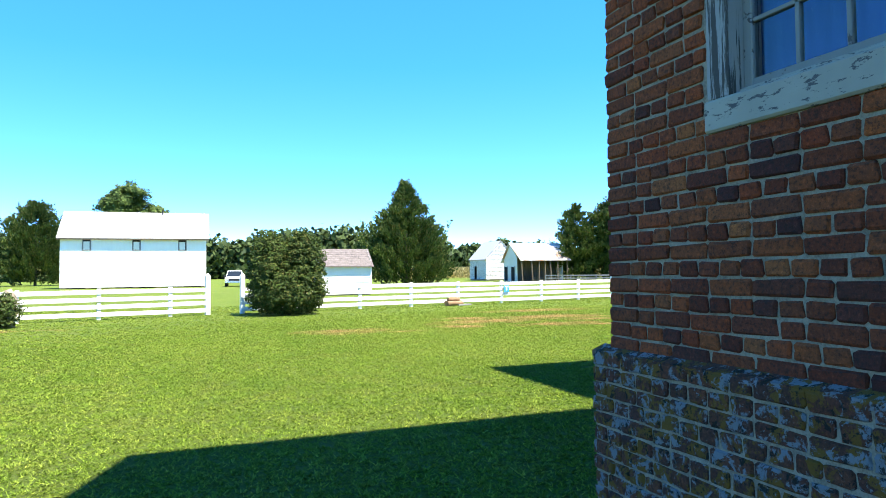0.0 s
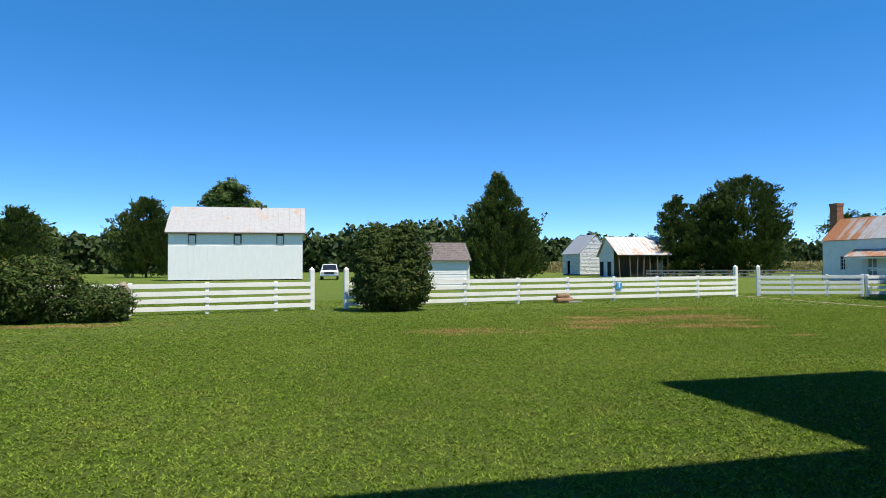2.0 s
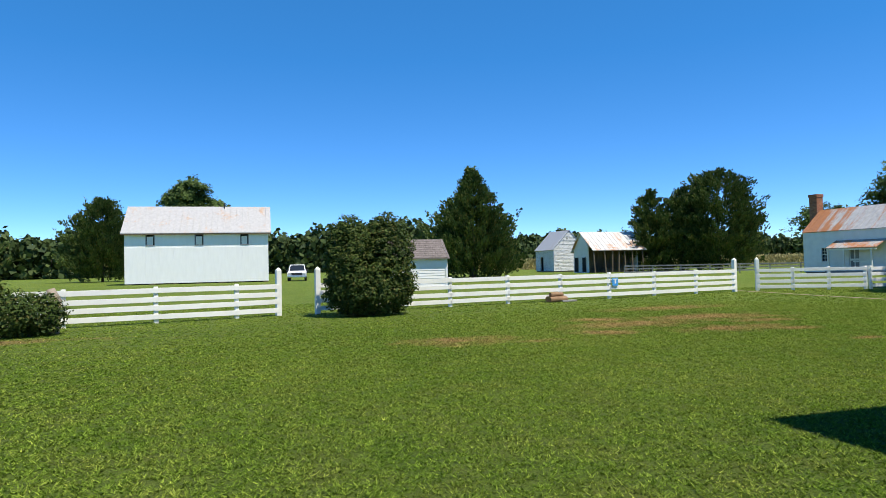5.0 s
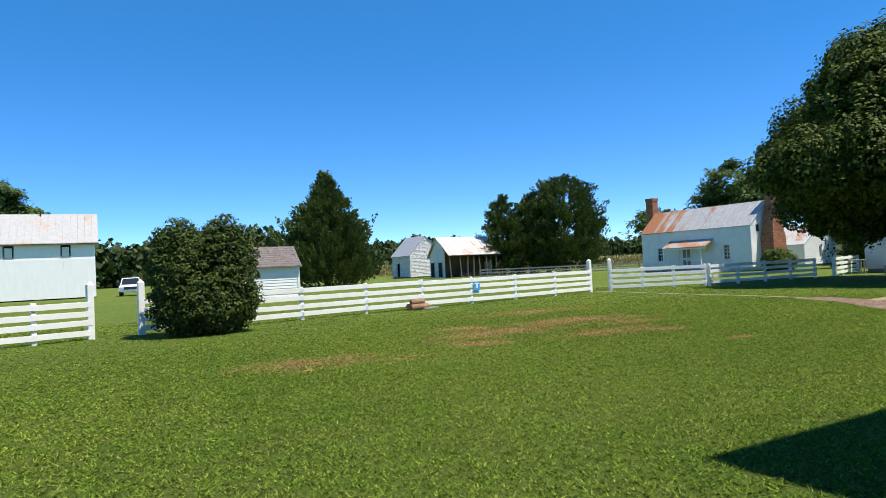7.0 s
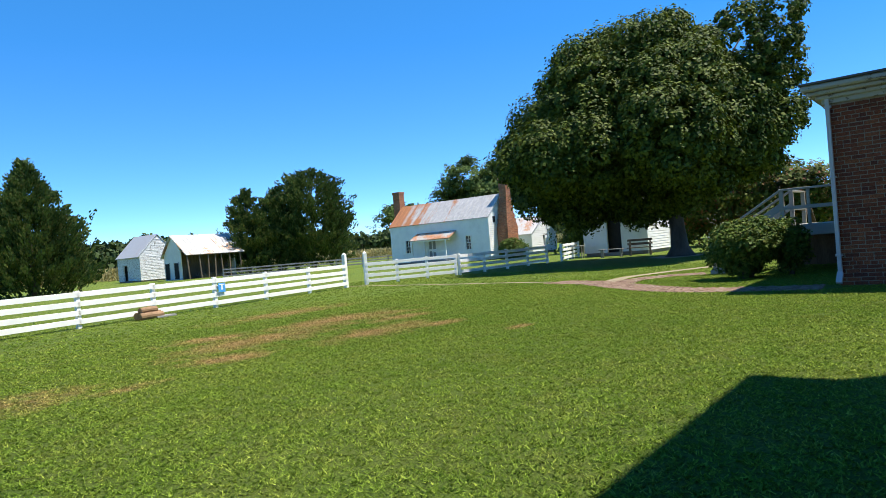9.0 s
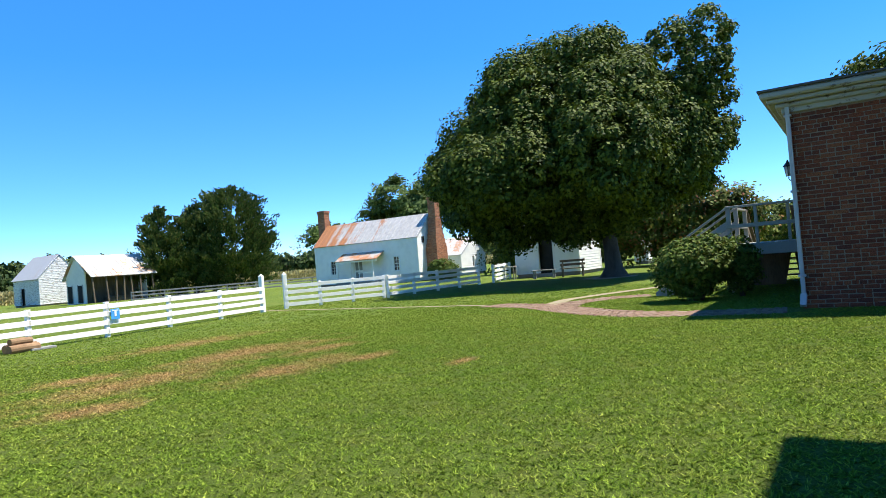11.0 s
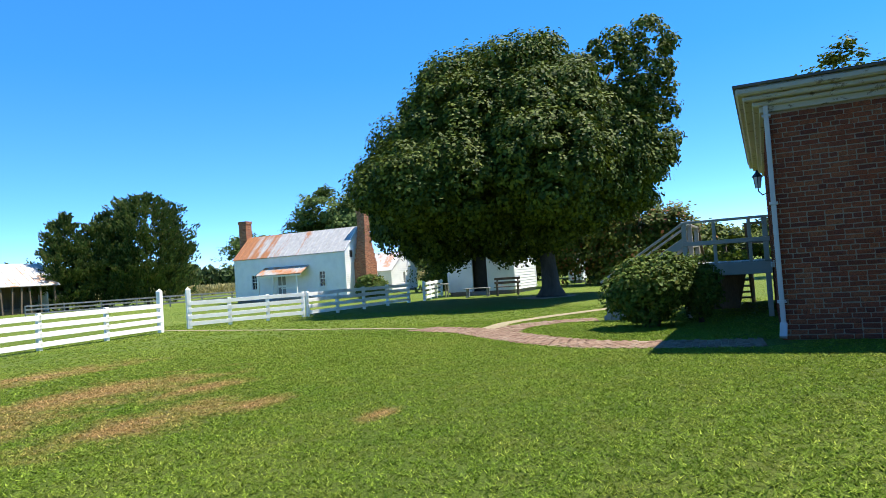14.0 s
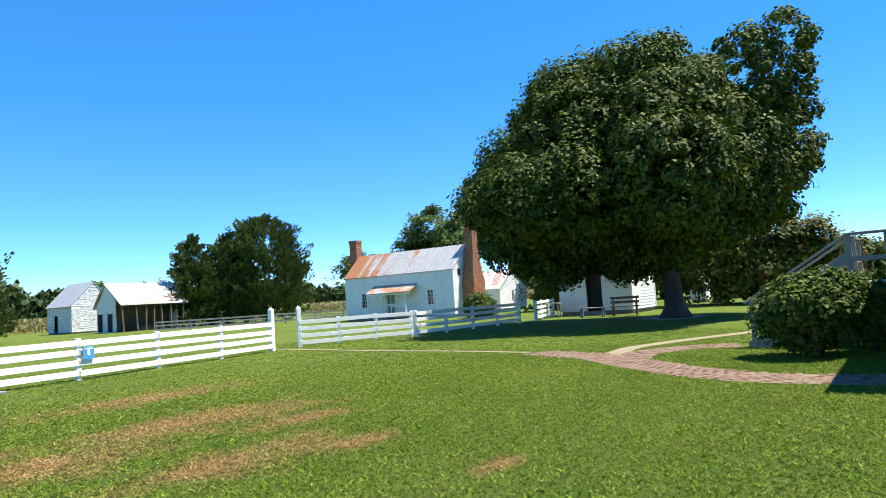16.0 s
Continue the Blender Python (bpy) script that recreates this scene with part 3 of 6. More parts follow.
# the stair projection on the north side
g = Geo()
qx0, qx1, qy1, qe = 7.72, 10.1, 5.8, 7.1
g.box(qx0, qx1, HY + 0.001, qy1, 0, qe, 0.01)
part("projection", local(g, HX, HY), BRICK_WING, house)
g = Geo()
mx, pk = (qx0 + qx1) / 2, qe + 0.9
x0, x1, y1, back = qx0 - 0.42, qx1 + 0.42, qy1 + 0.16, HY - 2
g.box(x0, x1, back, y1, qe + 0.002, qe + 0.12, 0.01)
top = qe + 0.121
g.quad((x0, y1, top), (x1, y1, top), (mx, y1 - 1.4, pk)).quad((x0, back, top), (x0, y1, top), (mx, y1 - 1.4, pk), (mx, back, pk)).quad((x1, y1, top), (x1, back, top), (mx, back, pk), (mx, y1 - 1.4, pk))
part("projection_roof", local(g, HX, HY), SLATE, house)

# ---- the near window ----
win = thing("window_1", pose(HX, 0, 0), "old sash window with weathered grey paint and a flaking sill", "window", kind="structure")
g = Geo()
g.box(0.005, 0.20, WIN_Y1 - 0.115, WIN_Y1, 2.07, WIN_Z1, 0.006)
g.box(0.005, 0.20, WIN_Y0, WIN_Y0 + 0.115, 2.07, WIN_Z1, 0.006)
g.box(0.005, 0.20, WIN_Y0 + 0.115, WIN_Y1 - 0.115, WIN_Z1 - 0.115, WIN_Z1, 0.006)
part("window_frame", g, OLD_FRAME, win, "weathered grey wooden window frame")
g = Geo()
g.box(-0.012, 0.16, WIN_Y0 - 0.01, WIN_Y1 + 0.005, 1.935, 2.068, 0.01)
g.box(0.06, 0.2, WIN_Y0 + 0.115, WIN_Y1 - 0.115, 2.068, 2.10, 0.006)
part("window_sill", g, OLD_SILL, win, "sill with flaking cream paint")
g = Geo()
ya, yb = WIN_Y0 + 0.115, WIN_Y1 - 0.115
for a, b in ((ya, ya + 0.045), (yb - 0.045, yb)):
    g.box(0.09, 0.13, a, b, 2.10, 3.02, 0.004)
g.box(0.09, 0.13, ya + 0.045, yb - 0.045, 2.10, 2.135, 0.004)
g.box(0.09, 0.13, ya + 0.045, yb - 0.045, 2.98, 3.02, 0.004)
g.box(0.13, 0.17, ya, yb, 3.02, 3.93, 0.004)
step = (yb - ya - 0.09) / 5
for i in range(1, 5):
    y = ya + 0.045 + step * i
    g.box(0.095, 0.125, y - 0.009, y + 0.009, 2.135, 2.98, 0.003)
for z in (2.37, 2.67):
    g.box(0.095, 0.125, ya + 0.045, yb - 0.045, z - 0.009, z + 0.009, 0.003)
part("sash", g, OLD_SASH, win, "thin grey sash bars")
g = Geo().box(0.108, 0.111, ya + 0.04, yb - 0.04, 2.13, 3.0, 0.0005)
pane = part("pane", g, GLASS, win, "dark blue reflecting glass")
pane.visible_shadow = False
# added sheet behind the pane; its blue stands in for the sky's reflection
g = Geo().box(0.24, 0.25, ya - 0.1, yb + 0.1, 2.05, 4.0, 0.002)
part("blind", g, SKY_REFLECTION, win, "blue sheet behind the glass, coloured as the reflected sky")


# ---- brick wing with the hip roof ----
WX, WY, WTOP = 16.48, 8.83, 3.38
wing = thing("brick_wing", pose(WX, WY, 0), "low brick wing with a grey painted cornice", "house")
g = Geo()
g.box(0.012, 0.36, -11.0, -0.012, 0, WTOP + 0.2, 0.002)
wing_wall = part("wall", g, MORTAR_DULL, wing, "shaded dull red brick wall")
g = Geo()
for x0, x1 in ((0.36, 1.9), (2.9, 4.6), (5.7, 9.0)):
    g.box(x0, x1, -0.36, -0.012, 0, WTOP + 0.2, 0.002)
g.box(1.9, 2.9, -0.36, -0.012, 0, 1.1, 0.002).box(1.9, 2.9, -0.36, -0.012, 2.75, WTOP + 0.2, 0.002)
g.box(4.6, 5.7, -0.36, -0.012, 0, 1.1, 0.002).box(4.6, 5.7, -0.36, -0.012, 3.1, WTOP + 0.2, 0.002)
g.box(8.64, 9.0, -11.0, -0.36, 0, WTOP + 0.2, 0.002).box(0.36, 8.64, -11.0, -10.64, 0, WTOP + 0.2, 0.002)
north_wing = part("north_wall", g, MORTAR_DULL, wing)
g = Geo()
g.box(-0.055, 9.1, -11.05, 0.06, WTOP, WTOP + 0.17, 0.01)
part("frieze", g, GREY_TRIM, wing, "grey flaking frieze board")
part("bed_mould", Geo().box(-0.13, 9.1, -11.08, 0.15, WTOP + 0.09, WTOP + 0.167, 0.02), GREY_TRIM, wing)
g = Geo()
g.box(-0.22, 9.1, -11.1, 0.27, WTOP + 0.17, WTOP + 0.25, 0.02)
part("soffit", g, GREY_TRIM, wing)
g = Geo()
g.box(-0.31, 9.2, -11.15, 0.36, WTOP + 0.25, WTOP + 0.365, 0.03)
part("cornice", g, GREY_TRIM, wing, "grey moulded cornice")
g = Geo()
a, b, c, d = (-0.34, 0.39, 3.735), (9.25, 0.39, 3.735), (9.25, -11.2, 3.735), (-0.34, -11.2, 3.735)
r1, r2 = (4.5, -4.5, 4.2), (4.5, -6.5, 4.2)
lift = lambda p: (p[0], p[1], p[2] + 0.05)
g.quad(lift(a), lift(d), r2, r1).quad(lift(b), lift(a), r1).quad(lift(c), lift(b), r1, r2).quad(lift(d), lift(c), r2)
g.box(-0.34, 9.25, -11.2, 0.39, 3.747, 3.783, 0.01)
part("roof", g, SLATE, wing, "dark roof edge")
# downspout at the corner
spout = thing("downspout", pose(WX - 0.06, WY - 0.03, 0), "white rectangular downspout on the wing's corner", "downspout")
part("pipe", Geo().box(-0.045, 0.045, -0.035, 0.035, 0.22, 3.62, 0.008), SPOUT, spout)
part("shoe", Geo().beam((-0.01, 0, 0.25), (-0.12, 0.02, 0.06), 0.08, 0.1, (0, 1, 0)), SPOUT, spout)
for z in (0.55, 2.0, 3.3):
    part("strap", Geo().box(-0.05, 0.06, -0.06, 0.06, z, z + 0.04, 0.004), SPOUT, spout)

# ---- fences ----
def fence(name, posts, height, rails, tall=(), label="", material=WHITE_FENCE, rail_height=0.135, tall_height=1.42, group="paddock fence"):
    """Board fence: posts at the points, boards nailed along their near side."""
    base = Vector((*posts[0], 0))
    f = thing(name, Matrix.Translation(base), label, "fence", group)
    for i, p in enumerate(posts):
        q = Vector((*p, 0)) - base
        nxt = Vector((*posts[min(i + 1, len(posts) - 1)], 0)) - Vector((*posts[max(i - 1, 0)], 0))
        turn = math.atan2(nxt.y, nxt.x)
        h = tall_height if i in tall else height
        w = 0.075 if i in tall else 0.055
        geo = Geo()
        lean = random.uniform(-0.008, 0.008)
        if i in tall:
            geo.box(-w, w, -w, w, -0.1, h - 0.09, 0.008)
            k = len(geo.v)
            geo.v += [(-w, -w, h - 0.09), (w, -w, h - 0.09), (w, w, h - 0.09), (-w, w, h - 0.09), (0, 0, h)]
            geo.f += [(k, k + 1, k + 4), (k + 1, k + 2, k + 4), (k + 2, k + 3, k + 4), (k + 3, k, k + 4)]
        else:
            geo.box(-w, w, -w, w, -0.1, h, 0.008)
        post = part("post", geo, material, f, "tall pointed gate post" if i in tall else "")
        post.matrix_basis = Matrix.Translation(q) @ pose(0, 0, 0, lean * 60, lean * 40, math.degrees(turn))
    for (p, q) in zip(posts, posts[1:]):
        a, b = Vector((*p, 0)) - base, Vector((*q, 0)) - base
        way = (b - a).normalized()
        near = Vector((way.y, -way.x, 0)) * 0.07
        for z in rails:
            geo = Geo()
            dz = random.uniform(-0.012, 0.012)
            geo.beam(a - way * 0.03 + near + Vector((0, 0, z + dz)), b + way * 0.026 + near + Vector((0, 0, z + dz + random.uniform(-0.01, 0.01))), 0.025, rail_height, (0, 0, 1), 0.003)
            part("rail", geo, material, f)
    return f


RAILS = (0.17, 0.40, 0.635, 0.86)
def spaced(a, b, count):
    return [(a[0] + (b[0] - a[0]) * i / count, a[1] + (b[1] - a[1]) * i / count) for i in range(count + 1)]


fence("board_fence", spaced((-9.6, 21.0), (-3.4, 22.35), 3) + [(-1.32, 22.8), (0.72, 23.3), (1.88, 23.65)], 0.97, RAILS, (6,),
      "white painted four-board fence beside an open gateway")
fence("board_fence", spaced((3.02, 23.75), (20.5, 26.55), 8), 0.97, RAILS, (0, 8), "long white painted four-board fence across the lawn")
fence("board_fence", spaced((21.86, 26.75), (25.6, 24.85), 3), 0.97, RAILS, (0,), "short white board fence running on from the gate post")
fence("board_fence", spaced((25.75, 24.75), (33.0, 24.4), 4), 0.97, RAILS, (), "white board fence in the tree's shade", group="yard fence")
fence("board_fence", spaced((34.4, 24.3), (39.0, 25.6), 3), 0.97, RAILS, (), "white board fence near the small outbuilding", group="yard fence")
fence("board_fence", spaced((36.5, 60.0), (52.0, 50.5), 7), 0.95, (0.3, 0.6, 0.88), (), "grey weathered board fence out in the field", GREY_WOOD, 0.12, group="field fence")


# ---- barn ----
def gable_roof(geo, x0, x1, y0, y1, eave, ridge, over, thick=0.07, end=0.25):
    """Two roof slabs with the ridge along x."""
    mid = (y0 + y1) / 2
    slope = (ridge - eave) / (y1 - mid)
    for sgn, y in ((1, y1), (-1, y0)):
        e = (x0 - end, y + sgn * over, eave - over * slope)
        geo.solid([e, (x0 - end, mid, ridge), (x0 - end, mid, ridge + thick), (e[0], e[1], e[2] + thick)], (x1 - x0 + 2 * end, 0, 0))
    return geo


def seams(geo, x0, x1, y0, mid, eave, ridge, over, pitch, rise=0.035, lift=0.07, width=0.035):
    """Standing seams on the slope that runs down towards y0."""
    slope = (ridge - eave) / (mid - y0)
    x = x0
    while x <= x1:
        geo.beam((x, y0 - over, eave - over * slope + lift + rise / 2), (x, mid, ridge + lift + rise / 2), width, rise, (0, 0, 1), 0.004)
        x += pitch
    return geo


barn = thing("barn", pose(-10.7, 77.3, 0, 0, 0, -1.5), "long white sheet-sided barn with a pale tin roof", "barn")
BL, BD, BE, BR = 14.2, 7.5, 5.55, 8.35
g = Geo()
def wall_with_holes(geo, x0, x1, z0, z1, holes, y0, y1):
    """A wall along x with rectangular holes through it."""
    xs = sorted({x0, x1, *[h[0] for h in holes], *[h[1] for h in holes]})
    for a, b in zip(xs, xs[1:]):
        cuts = sorted((h[2], h[3]) for h in holes if h[0] <= a and h[1] >= b)
        z = z0
        for lo, hi in cuts:
            if lo > z:
                geo.box(a, b, y0, y1, z, lo, 0.001)
            z = hi
        if z < z1:
            geo.box(a, b, y0, y1, z, z1, 0.001)
    return geo


BARN_HOLES = [(c - 0.36, c + 0.36, 4.05, 5.2) for c in (2.45, 7.2, 11.75)]
edges = [0] + [x for h in BARN_HOLES for x in h[:2]] + [BL]
for k, (a, b) in enumerate(zip(edges, edges[1:])):
    for lo, hi in (((0.14, 4.05), (5.2, BE)) if k % 2 else ((0.14, BE),)):
        part("wall_panel", Geo().box(a, b, 0, 0.15, lo, hi, 0.001), SIDING, barn)
g.box(0, 0.15, 0.15, BD, 0.14, BE, 0.001).box(BL - 0.15, BL, 0.15, BD, 0.14, BE, 0.001).box(0.15, BL - 0.15, BD - 0.15, BD, 0.14, BE, 0.001)
g.solid([(0, 0, BE), (0, BD, BE), (0, BD / 2, BR)], (0.15, 0, 0)).solid([(BL - 0.15, 0, BE), (BL - 0.15, BD, BE), (BL - 0.15, BD / 2, BR)], (0.15, 0, 0))
part("wall", g, SIDING, barn, "white sheet siding with faint stains")
random.seed(4)
for row, (z0, z1) in enumerate(((0.12, 2.1), (2.08, 3.83))):
    x = 0.0
    while x < BL - 0.05:
        w = min(random.uniform(0.58, 0.78), BL - x)
        part("siding_sheet", Geo().box(x, x + w - 0.005, -0.02 - 0.006 * random.random(), -0.003, z0, z1 + random.uniform(-0.01, 0.01), 0.004), SIDING, barn)
        x += w
g = gable_roof(Geo(), 0, BL, 0, BD, BE + 0.02, BR, 0.42, 0.06, 0.3)
part("roof", g, TIN_WHITE, barn, "pale ribbed tin roof with rust spots")
g = seams(Geo(), -0.25, BL + 0.25, 0, BD / 2, BE + 0.02, BR, 0.42, 0.62, 0.045, 0.06, 0.04)
part("roof_seam", g, TIN_WHITE, barn)
g = Geo().box(-0.3, BL + 0.3, -0.4, -0.34, BE - 0.42, BE - 0.27, 0.005)
part("fascia", g, DARK_WOOD, barn)
for x in np.linspace(0.3, BL - 0.3, 7):
    part("pier", Geo().box(x - 0.25, x + 0.25, 0.0, 0.4, 0, 0.14, 0.01), DARK_WOOD, barn)
# solid dark slab in place of the shade under the barn floor
g = Geo().box(0.2, BL - 0.2, 0.5, BD - 0.2, 0.0, 0.13, 0.01)
part("floor_void", g, DARK, barn)
for c in (2.45, 7.2, 11.75):
    w = part("window", Geo().box(c - 0.36, c + 0.36, 0.09, 0.14, 4.05, 5.2, 0.002), DARK, barn, "dark small barn window")
    fr = Geo()
    for a, b, lo, hi in ((c - 0.44, c - 0.36, 4.0, 5.25), (c + 0.36, c + 0.44, 4.0, 5.25), (c - 0.36, c + 0.36, 5.17, 5.25), (c - 0.36, c + 0.36, 4.0, 4.08)):
        fr.box(a, b, -0.05, 0.1, lo, hi, 0.004)
    part("frame", fr, GREY_WOOD, w)
    part("shutter", Geo().box(c - 0.3, c + 0.28, -0.03, 0.02, 4.09, 4.95, 0.004), WHITE_BOARD, w)


# ---- clapboard buildings ----
def boards(parent, m, length, z0, z1, material, pitch=0.14, holes=(), jitter=0.0, gable=None, name="clapboard"):
    """Lapped boards over a wall face; m carries the face's own x and z to the building's. gable: ridge height and eave height."""
    z = z0
    while z < z1 - 0.03:
        top = min(z + pitch + 0.015, z1)
        a0, b0 = 0.0, length
        if gable and z > gable[0]:
            k = (z - gable[0]) / (gable[1] - gable[0]) * length / 2
            a0, b0 = k, length - k
        spans = [(a0, b0)]
        for a, b, lo, hi in holes:
            if lo < z + pitch and hi > z:
                spans = [s for q in spans for s in ((q[0], min(q[1], a)), (max(q[0], b), q[1])) if s[1] - s[0] > 0.03]
        for a, b in spans:
            if b - a < 0.06:
                continue
            d = random.uniform(0, jitter)
            geo = Geo().solid([(a, -0.026 - d, z), (a, -0.006, top), (a, -0.001, top), (a, -0.001, z)], (b - a, 0, 0))
            geo.v = [tuple(m @ Vector(v)) for v in geo.v]
            part(name, geo, material, parent)
        z += pitch


def frame_house(name, m, length, depth, eave, ridge, label, category, roof, board, pitch=0.14, holes=(), end_holes=(), over=0.25, end=0.12,
                seam=0.5, jitter=0.0, sides=("front", "right"), inside=DARK, z0=0.2, group=""):
    """A gabled board house. Its front looks along -y with the ridge along x; the right gable looks along +x."""
    h = thing(name, m, label, category, group)
    shell = wall_with_holes(Geo(), 0, length, z0, eave, holes, 0, 0.12)
    shell.box(0, 0.12, 0.12, depth, z0, eave, 0.001).box(0.12, length, depth - 0.12, depth, z0, eave, 0.001)
    turned = wall_with_holes(Geo(), 0.12, depth - 0.12, z0, eave, end_holes, 0, 0.12)
    k = len(shell.v)
    shell.v += [(length - y, x, z) for x, y, z in turned.v]
    shell.f += [tuple(i + k for i in f) for f in turned.f]
    for x in (0, length - 0.12):
        shell.solid([(x, 0, eave), (x, depth, eave), (x, depth / 2, ridge)], (0.12, 0, 0))
    wall = part("wall", shell, board, h)
    part("foundation", Geo().box(0.05, length - 0.05, 0.05, depth - 0.05, 0, z0, 0.005), MORTAR_DULL, h)
    # solid block filling the rooms, by default coloured as indoor shade
    part("interior", Geo().box(0.3, length - 0.3, 0.3, depth - 0.3, z0, eave - 0.05, 0.005), inside, h)
    if "front" in sides:
        boards(wall, Matrix(), length, z0, eave - 0.02, board, pitch, holes, jitter)
    turn = Matrix(((0, -1, 0, length), (1, 0, 0, 0), (0, 0, 1, 0), (0, 0, 0, 1)))
    if "right" in sides:
        boards(wall, turn, depth, z0, ridge - 0.05, board, pitch, end_holes, jitter, (eave, ridge))
    if "left" in sides:
        boards(wall, Matrix(((0, 1, 0, 0), (-1, 0, 0, depth), (0, 0, 1, 0), (0, 0, 0, 1))), depth, z0, ridge - 0.05, board, pitch, (), jitter, (eave, ridge))
    for x0, x1, y0, y1 in ((-0.02, 0.09, -0.04, -0.01), (length - 0.09, length + 0.003, -0.04, -0.01), (length + 0.005, length + 0.04, -0.04, 0.08), (length + 0.005, length + 0.04, depth - 0.09, depth + 0.02)):
        part("corner_board", Geo().box(x0, x1, y0, y1, z0, eave, 0.004), board, h)
    rf = part("roof", gable_roof(Geo(), 0, length, 0, depth, eave + 0.02, ridge + 0.02, over, 0.05, end), roof, h)
    if seam:
        part("roof_seam", seams(Geo(), -end + 0.03, length + end - 0.03, 0, depth / 2, eave + 0.02, ridge + 0.02, over, seam, 0.035, 0.05, 0.03), roof, rf)
    return h


def sash(parent, m, x0, x1, z0, z1, rows=2, frame_mat=WHITE_BOARD):
    """A small sash window: casing, glass and bars."""
    def put(name, geo, mat, under, label=""):
        geo.v = [tuple(m @ Vector(v)) for v in geo.v]
        return part(name, geo, mat, under, label)
    w = put("window", Geo().box(x0, x1, 0.05, 0.07, z0, z1, 0.002), CAR_GLASS, parent, "dark small-paned window")
    g = Geo()
    g.box(x0 - 0.09, x0 + 0.02, -0.05, 0.09, z0 - 0.05, z1 + 0.09, 0.004).box(x1 - 0.02, x1 + 0.09, -0.05, 0.09, z0 - 0.05, z1 + 0.09, 0.004)
    g.box(x0 + 0.02, x1 - 0.02, -0.05, 0.09, z1 - 0.02, z1 + 0.09, 0.004).box(x0 - 0.12, x1 + 0.12, -0.08, 0.09, z0 - 0.1, z0 - 0.05, 0.004)
    put("frame", g, frame_mat, w)
    g = Geo()
    mid = (x0 + x1) / 2
    g.box(mid - 0.015, mid + 0.015, 0.02, 0.05, z0, z1, 0.002)
    for i in range(1, rows * 2):
        z = z0 + (z1 - z0) * i / (rows * 2)
        t = 0.025 if i == rows else 0.012
        g.box(x0 + 0.02, x1 - 0.02, 0.02, 0.049, z - t, z + t, 0.002)
    put("sash_bar", g, frame_mat, w)
    return w


def chimney(parent, cx, cy, w, d, z0, z1, stages, name="chimney"):
    """A brick chimney that narrows in stages, with laid courses."""
    c = part(name, Geo().box(cx - w / 2 + 0.012, cx + w / 2 - 0.012, cy - d / 2 + 0.012, cy + d / 2 - 0.012, z0, stages[0][0], 0.002), MORTAR_DULL, parent, "weathered red brick chimney")
    g, cores = Geo(), Geo()
    z, course = z0, 0
    while z < z1 - 0.03:
        ww, dd = w, d
        for at, nw, nd in stages:
            if z >= at - 0.01:
                ww, dd = nw, nd
        if z > z1 - 0.22:
            ww, dd = ww + 0.08, dd + 0.08
        for flip in (0, 1):
            run, across = (ww, dd) if flip == 0 else (dd, ww)
            for s in (-1, 1):
                u = -run / 2 + (0.0 if (course + flip) % 2 else 0.11)
                lo = -run / 2
                while lo < run / 2 - 0.02:
                    hi = min(u + 0.22 if u > lo else lo + 0.22, run / 2)
                    x0, x1, y0, y1 = lo + 0.005, hi - 0.005, s * across / 2 - 0.05, s * across / 2 + 0.0
                    if s < 0:
                        y0, y1 = -across / 2, -across / 2 + 0.05
                    if flip == 0:
                        g.box(cx + x0, cx + x1, cy + y0, cy + y1, z + 0.005, z + 0.07, 0.004)
                    else:
                        g.box(cx + y0, cx + y1, cy + x0, cy + x1, z + 0.005, z + 0.07, 0.004)
                    lo, u = hi, hi
        cores.box(cx - ww / 2 + 0.012, cx + ww / 2 - 0.012, cy - dd / 2 + 0.012, cy + dd / 2 - 0.012, z - 0.002, z + 0.075, 0.001)
        z += 0.075
        course += 1
    tagged(part("brickwork", g, BRICK_CHIMNEY, c), kind="stuff")
    part("mortar_core", cores, MORTAR_DULL, c)
    return c


# farmhouse: front to the west, chimney gable to the south
FL, FD, FE, FR = 10.35, 3.8, 3.37, 5.12
FARM_HOLES = [(1.68, 2.2, 1.02, 2.08), (8.07, 8.58, 0.98, 2.03), (4.1, 5.0, 0.3, 2.02)]
farm = frame_house("farmhouse", pose(44.3, 46.1, 0, 0, 0, -90), FL, FD, FE, FR, "white clapboard farmhouse with a rusting tin roof", "house",
                   TIN_RUSTY, WHITE_BOARD, 0.15, FARM_HOLES, (), 0.08, 0.1, 0.5, 0.0, ("front", "right"))
flip = Matrix()
sash(farm, flip, 1.68, 2.2, 1.02, 2.08)
sash(farm, flip, 8.07, 8.58, 0.98, 2.03)
door = part("door", Geo().box(4.1, 5.0, 0.04, 0.09, 0.3, 2.02, 0.004), WHITE_BOARD, farm, "white panelled front door")
for a, b, lo, hi in ((4.2, 4.5, 0.45, 1.05), (4.6, 4.9, 0.45, 1.05), (4.2, 4.5, 1.2, 1.92), (4.6, 4.9, 1.2, 1.92)):
    part("panel", Geo().box(a, b, 0.02, 0.04, lo, hi, 0.004), GREY_WOOD, door)
porch = part("porch_roof", Geo().solid([(3.05, -1.1, 1.95), (3.05, 0.0, 2.52), (3.05, 0.0, 2.59), (3.05, -1.1, 2.02)], (4.15, 0, 0)), TIN_PORCH, farm, "small rusty tin porch roof")
for x in np.arange(3.1, 7.2, 0.5):
    part("roof_seam", Geo().beam((x, -1.1, 2.04), (x, 0, 2.61), 0.03, 0.03, (0, 0, 1), 0.003), TIN_PORCH, porch)
for x in (3.2, 4.55, 6.75):
    part("porch_post", Geo().box(x - 0.05, x + 0.05, -1.05, -0.95, 0.3, 1.86, 0.006), WHITE_BOARD, farm)
